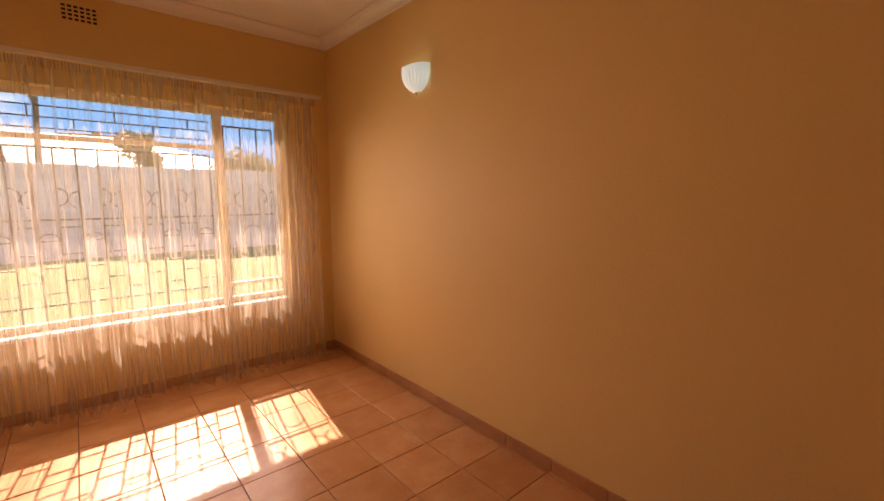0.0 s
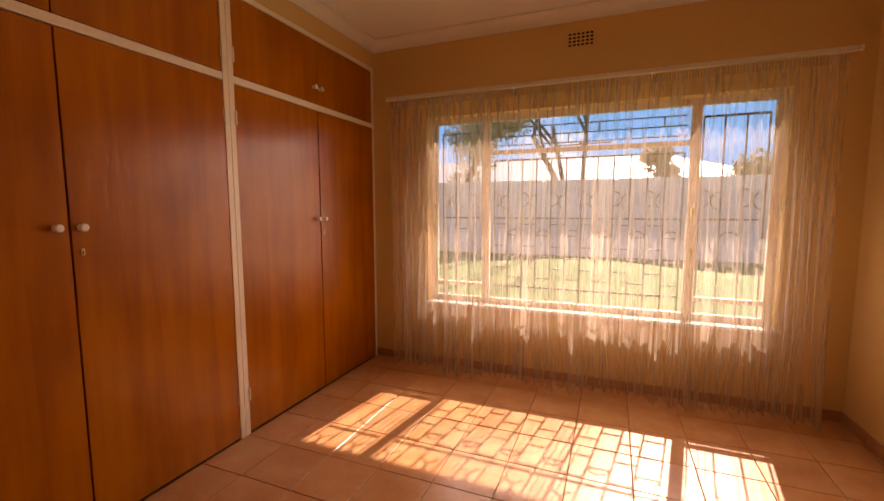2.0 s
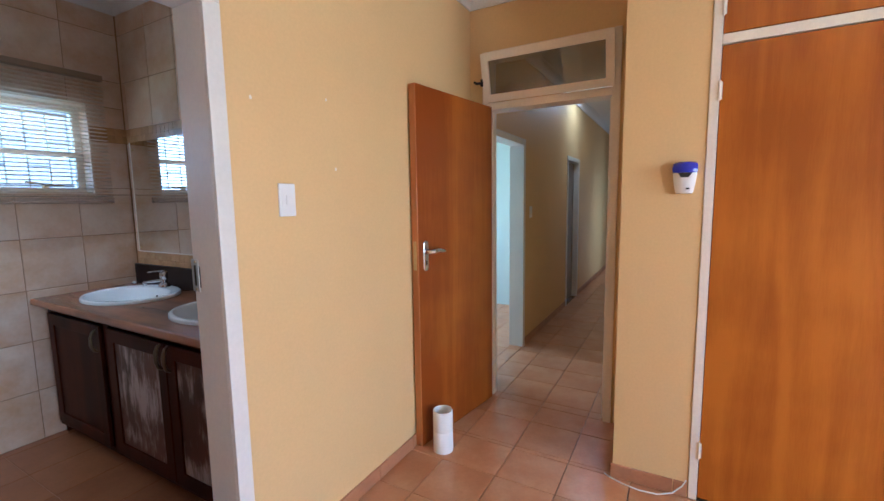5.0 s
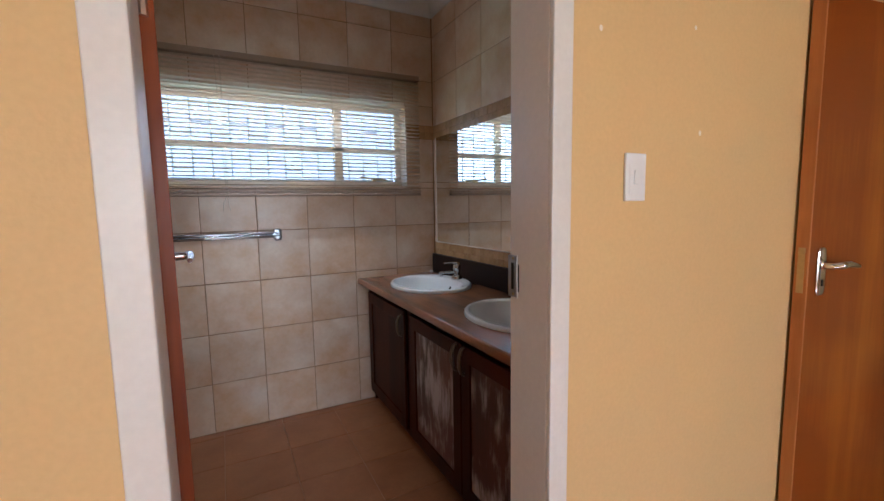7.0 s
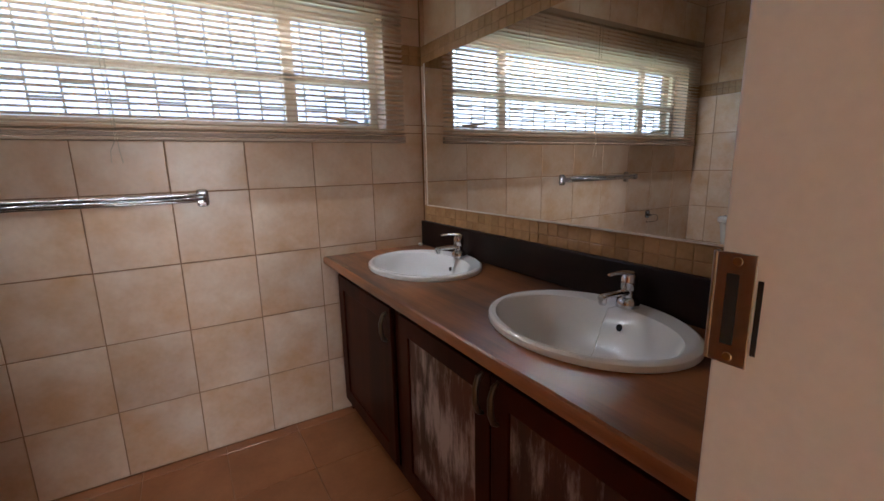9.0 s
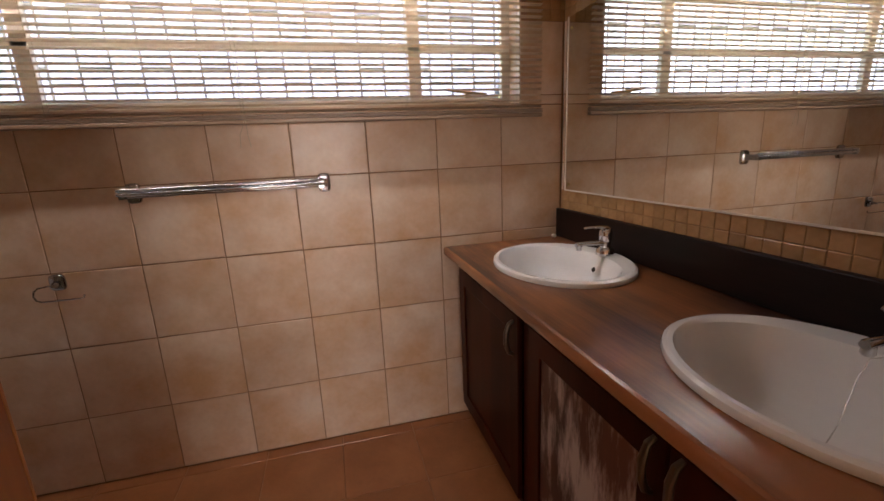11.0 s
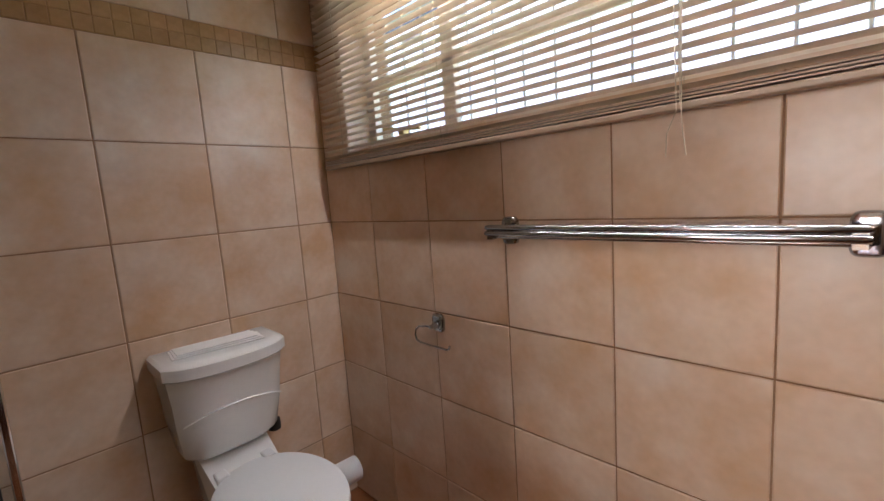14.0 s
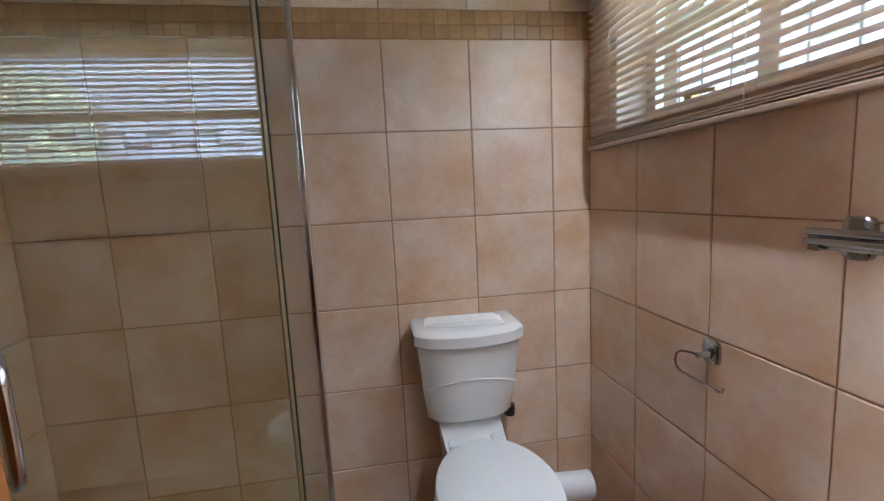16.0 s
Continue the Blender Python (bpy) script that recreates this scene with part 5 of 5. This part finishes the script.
part("seat", loft(bmesh.new(), [oval(CXB, TY - 0.01, 0.23, 0.171, 0.438), oval(CXB, TY - 0.01, 0.24, 0.178, 0.444), oval(CXB, TY - 0.01, 0.24, 0.178, 0.454), oval(CXB, TY - 0.01, 0.23, 0.171, 0.459)]), PLASTIC, wc, smooth=True)
part("seat_lid", loft(bmesh.new(), [oval(CXB, TY - 0.01, 0.23, 0.171, 0.461), oval(CXB, TY - 0.01, 0.242, 0.18, 0.467), oval(CXB, TY - 0.01, 0.24, 0.178, 0.479), oval(CXB, TY - 0.01, 0.21, 0.155, 0.486), oval(CXB, TY - 0.01, 0.12, 0.085, 0.489)]), PLASTIC, wc, smooth=True)
for s in (-1, 1):
    part("seat_hinge", boxes(((3.12, TY + s * 0.075 - 0.02, 0.44), (3.17, TY + s * 0.075 + 0.02, 0.487)), bevel=0.006), PLASTIC, wc)
bm = bmesh.new()
tube(bm, [(3.24, TY - 0.06, 0.21), (3.225, 0.30, 0.20), (3.215, 0.075, 0.195)], 0.05, 20)
part("waste_pipe", bm, PLASTIC, wc, "off-white plastic waste pipe", smooth=True)
bm = bmesh.new()
tube(bm, [(3.27, TY - 0.13, 0.53), (3.28, TY - 0.16, 0.50), (3.31, TY - 0.17, 0.47), (3.34, TY - 0.17, 0.46)], 0.012, 10)
lathe(bm, [(0.02, -0.02), (0.022, 0.0), (0.02, 0.02), (0, 0.021)], Matrix.Translation((3.285, TY - 0.165, 0.50)), 12)
part("inlet_valve", bm, BLACK, wc, "dark inlet valve behind the cistern", smooth=True)
pap = thing("folded_paper", (3.22, TY - 0.0, 0.872), "folded sheets of white paper on the cistern lid", "paper")
m = Matrix.Translation((3.225, TY + 0.01, 0.872)) @ Matrix.Rotation(radians(-7), 4, "Z")
for k in range(3):
    part("sheet", box(bmesh.new(), (-0.05 + 0.004 * k, -0.135 + 0.01 * k, 0.001 + k * 0.005), (0.05 - 0.003 * k, 0.135 - 0.006 * k, 0.005 + k * 0.005), 0.001, m @ Matrix.Rotation(radians(1.5 * k), 4, "Z")), PAPER, pap)

# ---- shower ----
SHT = 1.99
SA, SB, SC, SD = (XB, 1.045), (2.90, 1.05), (2.446, 1.51), (2.446, YB - 0.018)
sh = thing("shower_enclosure", (3.0, 1.5, 0), "clear glass corner shower enclosure with chrome profiles", "shower")


def panel(name, p, q, z0, z1, t, material, label=""):
    p, q = Vector((*p, 0)), Vector((*q, 0))
    d = (q - p).normalized()
    n = Vector((-d.y, d.x, 0)) * t / 2
    bm = bmesh.new()
    loft(bm, [[p - n + Vector((0, 0, z)), q - n + Vector((0, 0, z)), q + n + Vector((0, 0, z)), p + n + Vector((0, 0, z))] for z in (z0, z1)])
    return part(name, bm, material, sh, label)


panel("side_panel", (SA[0] - 0.02, SA[1]), (SB[0] + 0.012, SB[1]), 0.06, SHT, 0.006, SHOWER_GLASS)
gd = panel("glass_door", (SB[0] - 0.012, SB[1] + 0.012), (SC[0] + 0.006, SC[1] - 0.006), 0.065, SHT, 0.006, SHOWER_GLASS, "hinged clear glass door")
panel("side_panel", (SC[0], SC[1] + 0.01), (SD[0], SD[1] - 0.02), 0.06, SHT, 0.006, SHOWER_GLASS)
part("wall_profile", boxes(((SA[0] - 0.028, SA[1] - 0.013, 0.06), (SA[0], SA[1] + 0.013, SHT)), bevel=0.004), CHROME, sh, "chrome wall profile")
part("wall_profile", boxes(((SD[0] - 0.013, SD[1] - 0.028, 0.06), (SD[0] + 0.013, SD[1], SHT)), bevel=0.004), CHROME, sh, "chrome wall profile")
panel("seal", (SB[0] + 0.012, SB[1]), (SB[0] + 0.004, SB[1]), 0.06, SHT, 0.010, BLACK, "black magnetic door seal")
panel("seal", (SB[0] + 0.003, SB[1] + 0.001), (SB[0] - 0.006, SB[1] + 0.007), 0.06, SHT, 0.007, mat("yellowed_seal", (0.25, 0.20, 0.09), 0.5), "yellowed plastic door seal")
hd = (Vector((*SC, 0)) - Vector((*SB, 0))).normalized()
hn = Vector((-0.7071, -0.7071, 0))
hp = Vector((*SB, 0)) + hd * 0.5
bm = bmesh.new()
tube(bm, [hp + hn * o + Vector((0, 0, z)) for o, z in ((0.0, 1.10), (0.03, 1.10), (0.045, 1.085), (0.05, 1.06), (0.052, 1.0), (0.05, 0.94), (0.045, 0.915), (0.03, 0.90), (0.0, 0.90))], 0.010, 12)
part("door_handle", bm, CHROME, gd, "curved chrome pull handle", smooth=True)
bm = bmesh.new()
pts = [(SA[0], SA[1] - 0.04), (SB[0] + 0.03, SB[1] - 0.035), (SC[0] - 0.035, SC[1] - 0.02), (SD[0] - 0.04, SD[1]), (XB, SD[1])]
loft(bm, [[(x, y, z) for x, y in pts] for z in (0.0, 0.06)])
part("tray", bm, CERAMIC, sh, "low white shower tray")

# ---- outdoors ----
backdrop = slab("backdrop", [((-400, 160, -2), (400, 160.5, 62))], SKY, "far blue sky with thin white clouds")
ground = slab("ground", [((-400, 6.85, -0.4), (400, 500, -0.15)), ((-400, -500, -0.4), (400, -0.3, -0.15)), ((3.9, -0.3, -0.4), (400, 6.85, -0.15)), ((-400, -0.3, -0.4), (-9.2, 6.85, -0.15))], GRASS, "sunlit lawn and ground around the house")
bm = bmesh.new()
n = 26
rows = [[bm.verts.new((1.4 + 4.2 * (2 * i / n - 1), 13.2 + 3.2 * (2 * j / n - 1), -0.152 + 0.34 * math.exp(-3.2 * ((2 * i / n - 1) ** 2 + (2 * j / n - 1) ** 2)) - 0.014)) for i in range(n + 1)] for j in range(n + 1)]
for a, b in zip(rows, rows[1:]):
    for i in range(n):
        bm.faces.new((a[i], a[i + 1], b[i + 1], b[i]))
tagged(part("ground_mound", bm, GRASS, None, smooth=True), "low grassy rise in the middle of the lawn", "ground", kind="structure")
slab("roof_eave", [((-10, YN + 0.23, 2.46), (6, YN + 0.23 + EAVE, 2.56))], CEIL, "roof overhang above the window")
slab("roof_eave_south", [((-10, -0.9, 2.5), (6, -0.24, 2.6))], CEIL, "roof overhang above the bathroom window")
fence = thing("boundary_wall", (2, 17.0, -0.15), "brown precast concrete panel boundary wall across the lawn", "wall")
FY, FT = 17.0, 2.1
pm = bpy.data.meshes.new("panel")
bm = box(bmesh.new(), (-1.0, -0.03, 0), (1.0, 0.03, 0.39), 0.008)
bm.to_mesh(pm)
bm.free()
pm.materials.append(FENCE)
qm = bpy.data.meshes.new("post")
bm = box(bmesh.new(), (-0.07, -0.07, 0), (0.07, 0.07, FT + 0.22), 0.01)
bm.to_mesh(qm)
bm.free()
qm.materials.append(FENCE)
for i in range(-7, 10):
    x = 2 + i * 2.1
    for me_, zz, xx, nm in [(pm, -0.15 + 0.393 * k, x + 1.05, "panel") for k in range(6)] + [(qm, -0.15, x, "post")]:
        o = new(nm, me_)
        o.parent = fence
        o.matrix_parent_inverse = fence.matrix_basis.inverted()
        o.location = (xx, FY, zz)
house = thing("neighbour_house", (0, 30, -0.15), "neighbouring house with a pale low-pitched roof behind the wall", "house")
part("wall", boxes(((-16, 28, -0.15), (9.0, 36, 2.7))), HOUSE, house)
bm = bmesh.new()
loft(bm, [[(-16.8, 27.2, 2.65), (9.6, 27.2, 2.65), (9.6, 36.8, 2.65), (-16.8, 36.8, 2.65)], [(-12, 31.9, 4.5), (4.5, 31.9, 4.5), (4.5, 32.1, 4.5), (-12, 32.1, 4.5)]])
part("roof", bm, ROOF, house, "pale sheet roof")
house2 = thing("garden_house", (14, 24, -0.15), "small tiled roof building seen over the boundary wall", "house")
part("wall", boxes(((12.0, 24, -0.15), (20, 30, 2.4))), HOUSE, house2)
bm = bmesh.new()
loft(bm, [[(11.4, 23.4, 2.35), (20.6, 23.4, 2.35), (20.6, 30.6, 2.35), (11.4, 30.6, 2.35)], [(14, 26.9, 3.6), (18, 26.9, 3.6), (18, 27.1, 3.6), (14, 27.1, 3.6)]])
part("roof", bm, ROOF, house2, "pale roof")


def leaf_clump(bm, c, r, n, rng, size):
    for _ in range(n):
        d = Vector((rng.gauss(0, 1), rng.gauss(0, 1), rng.gauss(0, 1))).normalized() * r * rng.uniform(0.55, 1.08)
        p = Vector(c) + Vector((d.x, d.y, d.z * 0.75))
        a = Vector((rng.gauss(0, 1), rng.gauss(0, 1), rng.gauss(0, 1))).normalized()
        b = a.orthogonal().normalized()
        s = size * rng.uniform(0.6, 1.3)
        q = [bm.verts.new(p + a * s), bm.verts.new(p + b * s * 0.45), bm.verts.new(p - a * s), bm.verts.new(p - b * s * 0.45)]
        bm.faces.new(q)


def branch(bm, p, d, length, r, depth, rng, tips):
    q = p + d * length * 0.5 + Vector((rng.uniform(-1, 1), rng.uniform(-1, 1), 0)) * length * 0.06
    e = p + d * length
    tube(bm, [p, q, e], [r, r * 0.85, r * 0.65], 7, False)
    tips.append(e)
    if depth:
        for _ in range(rng.choice((2, 3))):
            nd = (d + Vector((rng.uniform(-1, 1), rng.uniform(-1, 1), rng.uniform(-0.1, 0.7))) * 0.75).normalized()
            branch(bm, e - d * length * rng.uniform(0, 0.3), nd, length * rng.uniform(0.5, 0.75), r * 0.55, depth - 1, rng, tips)


def tree(x, y, seed, h, r, label, leaves=0, size=0.12, lean=(0, 0), material=None, crown_r=1.0, depth=3):
    rng = random.Random(seed)
    t = thing("tree", (x, y, -0.15), label, "tree")
    bm = bmesh.new()
    tips = []
    branch(bm, Vector((x, y, -0.2)), Vector((lean[0], lean[1], 1)).normalized(), h, r, depth, rng, tips)
    part("trunk", bm, BARK, t, smooth=True)
    if leaves:
        bm = bmesh.new()
        for p in tips:
            leaf_clump(bm, p, crown_r * rng.uniform(0.6, 1.2), leaves, rng, size)
        part("crown", bm, material or LEAF, t)
    return t


tree(1.2, 19.0, 5, 4.6, 0.12, "bare leaning stem with dark branches behind the boundary wall", lean=(-0.49, 0.0), depth=3)
tree(1.0, 19.2, 8, 4.6, 0.10, "bare slender stem with thin branches behind the boundary wall", lean=(-0.26, 0), depth=3)
tree(0.85, 18.8, 12, 4.8, 0.09, "bare upright stem with dark branches behind the boundary wall", lean=(0.04, 0), depth=3)
tree(-3.6, 19.5, 3, 2.6, 0.16, "leafy evergreen tree behind the boundary wall", 260, 0.075, crown_r=0.85)
tree(6.9, 20.5, 21, 1.35, 0.16, "rounded leafy tree behind the boundary wall", 260, 0.14, crown_r=0.7)
tree(4.9, 26.0, 7, 2.0, 0.14, "small leafy tree by the neighbour's roof", 140, 0.14, crown_r=0.4)
tree(-2.6, -5.6, 31, 1.7, 0.12, "leafy tree outside the bathroom, its sunlit yellow-green put into the colour", 420, 0.13, material=LEAF_SUN, crown_r=0.8)
tree(-5.4, -6.0, 44, 1.8, 0.12, "leafy tree outside the bathroom, coloured pale yellow-green as if sunlit", 420, 0.13, material=LEAF_SUN, crown_r=0.9)

# Added block that stands in for the pale, bright view past the blind.
view_block = thing("grey_view_block", (4, -7.5, -0.15), "lilac-grey block added in place of the bright view behind the bathroom", "house")
part("wall", boxes(((-12, -14, -0.15), (16, -7.5, 6.2))), VIEW_LILAC, view_block)
bm = bmesh.new()
loft(bm, [[(-12.4, -14.4, 6.2), (16.4, -14.4, 6.2), (16.4, -7.3, 6.2), (-12.4, -7.3, 6.2)], [(-12.4, -11, 7.2), (16.4, -11, 7.2), (16.4, -10.8, 7.2), (-12.4, -10.8, 7.2)]])
part("roof", bm, ROOF, view_block, "pale sheet roof")


# ---- tiles, last ----
def tile_mesh(w, h, t, material, bevel=0.0025):
    """A tile lying in its local xy plane, its face at z = 0, with eased edges; few triangles."""
    key = (round(w, 3), round(h, 3), material.name)
    if key in TILES:
        return TILES[key]
    me = bpy.data.meshes.new("tile")
    b = min(bevel, w / 4, h / 4)
    bot = [(-w / 2, -h / 2, -t), (w / 2, -h / 2, -t), (w / 2, h / 2, -t), (-w / 2, h / 2, -t)]
    mid = [(x, y, -b * 0.6) for x, y, _ in bot]
    tp = [(x * (1 - 2 * b / w), y * (1 - 2 * b / h), 0) for x, y, _ in bot]
    faces = [(8, 9, 10, 11)]
    for o in (0, 4):
        for k in range(4):
            j = (k + 1) % 4
            faces.append((o + k, o + j, o + 4 + j, o + 4 + k))
    me.from_pydata(bot + mid + tp, [], faces)
    me.materials.append(material)
    TILES[key] = me
    return me


TILES = {}
GAP = 0.004


def lay(name, parent, frame_m, u0, u1, v0, v1, pu, pv, ou, ov, material, t=0.010, holes=(), jit=0.0006, gap=GAP):
    """Lay tiles on a plane (frame_m: local xy to world) over a rectangle, cut at its edges and round the holes."""
    rng = random.Random(name + str(u0))
    ku = math.floor((u0 - ou) / pu)
    while ou + ku * pu < u1 - 1e-4:
        a, b = max(u0, ou + ku * pu), min(u1, ou + (ku + 1) * pu)
        kv = math.floor((v0 - ov) / pv)
        while ov + kv * pv < v1 - 1e-4:
            c, d = max(v0, ov + kv * pv), min(v1, ov + (kv + 1) * pv)
            rects = [(a, b, c, d)]
            for h0, h1, g0, g1 in holes:
                nxt = []
                for a_, b_, c_, d_ in rects:
                    if b_ <= h0 or a_ >= h1 or d_ <= g0 or c_ >= g1:
                        nxt.append((a_, b_, c_, d_))
                        continue
                    if c_ < g0:
                        nxt.append((a_, b_, c_, g0))
                    if d_ > g1:
                        nxt.append((a_, b_, g1, d_))
                    m0, m1 = max(c_, g0), min(d_, g1)
                    if a_ < h0:
                        nxt.append((a_, h0, m0, m1))
                    if b_ > h1:
                        nxt.append((h1, b_, m0, m1))
                rects = nxt
            for a_, b_, c_, d_ in rects:
                w, h = b_ - a_ - gap, d_ - c_ - gap
                if w < 0.008 or h < 0.008:
                    continue
                o = new(name, tile_mesh(w, h, t, material))
                o.parent = parent
                o.matrix_basis = frame_m @ Matrix.Translation(((a_ + b_) / 2, (c_ + d_) / 2, rng.uniform(-jit, jit)))
            kv += 1
        ku += 1


FL = Matrix.Identity(4)
FPU, FOU, FOV = 0.308, 1.509, 4.765
lay("tile", floor, FL, 0.0, XE, YS, YN, FPU, 0.31, FOU, FOV, FLOOR_TILE)
lay("tile", floor, FL, -0.56, 0.0, YS, 3.129, FPU, 0.31, FOU, FOV, FLOOR_TILE)
lay("tile", floor, FL, -5.2, -0.56, PS, PN, FPU, 0.31, FOU, FOV, FLOOR_TILE)
lay("tile", floor, FL, -3.2, -0.72, 0.9, PS, FPU, 0.31, FOU, FOV, FLOOR_TILE)
slab("floor_far", [((PW, PS, -0.012), (-5.2, PN, 0.0)), ((-3.2, -0.2, -0.012), (-0.72, 0.9, 0.0))], FLOOR_TILE, "terracotta floor far along the passage")
lay("tile", floor, FL, XW, XB, 0.0, YS, 0.333, 0.333, 1.43, 0.40, BATH_TILE, gap=0.0008, jit=0.0002)
# skirting tiles
SKH = 0.075


def wall_frame(origin, along, normal):
    """Local x along the wall, local y up, local z out of the wall."""
    a, n = Vector(along), Vector(normal)
    up = Vector((0, 0, 1))
    m = Matrix((a, up, n)).transposed().to_4x4()
    return Matrix.Translation(origin) @ m


skirting = thing("baseboard", (1.7, YN, 0), "terracotta tile skirting along the bedroom walls", "baseboard", kind="structure")


def skirt(origin, along, normal, u0, u1, off):
    m = wall_frame(origin, along, normal)
    lay("tile", skirting, skirting.matrix_basis.inverted() @ m, u0, u1, 0.001, SKH, 0.31, 0.2, off, 0.0, SKIRT, t=0.0095)


skirt((0, YN - 0.010, 0), (-1, 0, 0), (0, -1, 0), -XE, -0.0, -1.82)
skirt((XE - 0.010, 0, 0), (0, 1, 0), (-1, 0, 0), YS, YN, 4.75)
skirt((0, YS + 0.010, 0), (-1, 0, 0), (0, 1, 0), -DX0 + 0.058, 0.55, -1.82)
skirt((0, YS + 0.010, 0), (-1, 0, 0), (0, 1, 0), -XE, -DX1 - 0.058, -1.82)
skirt((0.010, 0, 0), (0, -1, 0), (1, 0, 0), -3.46, -3.119, -3.4)
skirt((0, 3.119, 0), (-1, 0, 0), (0, -1, 0), -0.01, 0.545, -0.01)
skirt((0, PS + 0.010, 0), (-1, 0, 0), (0, 1, 0), -P1A + 0.02, -P2B - 0.02, 1.9)
skirt((0, PS + 0.010, 0), (-1, 0, 0), (0, 1, 0), -P2A + 0.02, 8.4, 4.3)
skirt((0, PN - 0.010, 0), (1, 0, 0), (0, -1, 0), -5.3, -0.68, -1.0)
# bathroom wall tiles: full rows, a mosaic band, rows above it
TP, TR = 0.3035, 0.3075
BAND0, BAND1 = 1.845, 1.94
COL0 = 1.232


def tiled(wall, m, u0, u1, ou, holes, mosaic_holes):
    inv = wall.matrix_basis.inverted()
    lay("tile", wall, inv @ m, u0, u1, 0.0, BAND0, TP, TR, ou, 0.0, WALL_TILE, t=0.008, holes=holes)
    lay("tile", wall, inv @ m, u0, u1, BAND1, H, TP, TR, ou, BAND1, WALL_TILE, t=0.008, holes=holes)
    lay("mosaic", wall, inv @ m, u0, u1, BAND0, BAND1, 0.0475, 0.0475, u0, BAND0, MOSAIC, t=0.0075, holes=mosaic_holes, gap=0.0012)


W_SOUTH = wall_frame((0, 0, 0), (-1, 0, 0), (0, 1, 0))
hole_w = [(-BX1, -BX0, BZ0, BZ1)]
tiled(wall_bath_south, W_SOUTH, -XB - 0.002, -XW + 0.002, -COL0, hole_w, hole_w + [(-3.2, -0.8, 1.8, 2.0)])
W_EAST = wall_frame((XB, 0, 0), (0, 1, 0), (-1, 0, 0))
tiled(wall_bath_east, W_EAST, -0.002, YB - 0.006, 0.148, [], [])
W_WEST = wall_frame((XW, 0, 0), (0, -1, 0), (1, 0, 0))
tiled(wall_bath_west, W_WEST, -(YB - 0.006), 0.002, -0.04, [(-2.2, 0.1, -0.1, 1.100), (-1.9, -0.02, 1.0, 1.86)], [])
lay("mosaic", wall_bath_west, W_WEST, -(YB - 0.006), 0.0, 0.999, 1.099, 0.05, 0.05, -0.02, 0.999, MOSAIC, t=0.0075, gap=0.0012)
W_NORTH = wall_frame((0, YB - 0.018, 0), (1, 0, 0), (0, -1, 0))
tiled(wall_bath_north, W_NORTH, XW, XB, XB - 0.16, [(DX0 - 0.06, DX1 + 0.06, -0.1, DH + 0.06)], [(DX0 - 0.06, DX1 + 0.06, -0.1, DH + 0.06)])
# reveals of the bathroom window
slab("window_reveal", [((BX0, -0.11, BZ0), (BX1, 0.0, BZ0 + 0.008)), ((BX0, -0.11, BZ0 + 0.008), (BX0 + 0.008, 0.0, BZ1)), ((BX1 - 0.008, -0.11, BZ0 + 0.008), (BX1, 0.0, BZ1)), ((BX0 + 0.008, -0.11, BZ1 - 0.008), (BX1 - 0.008, 0.0, BZ1))], WALL_TILE, "beige tiled reveal of the bathroom window")
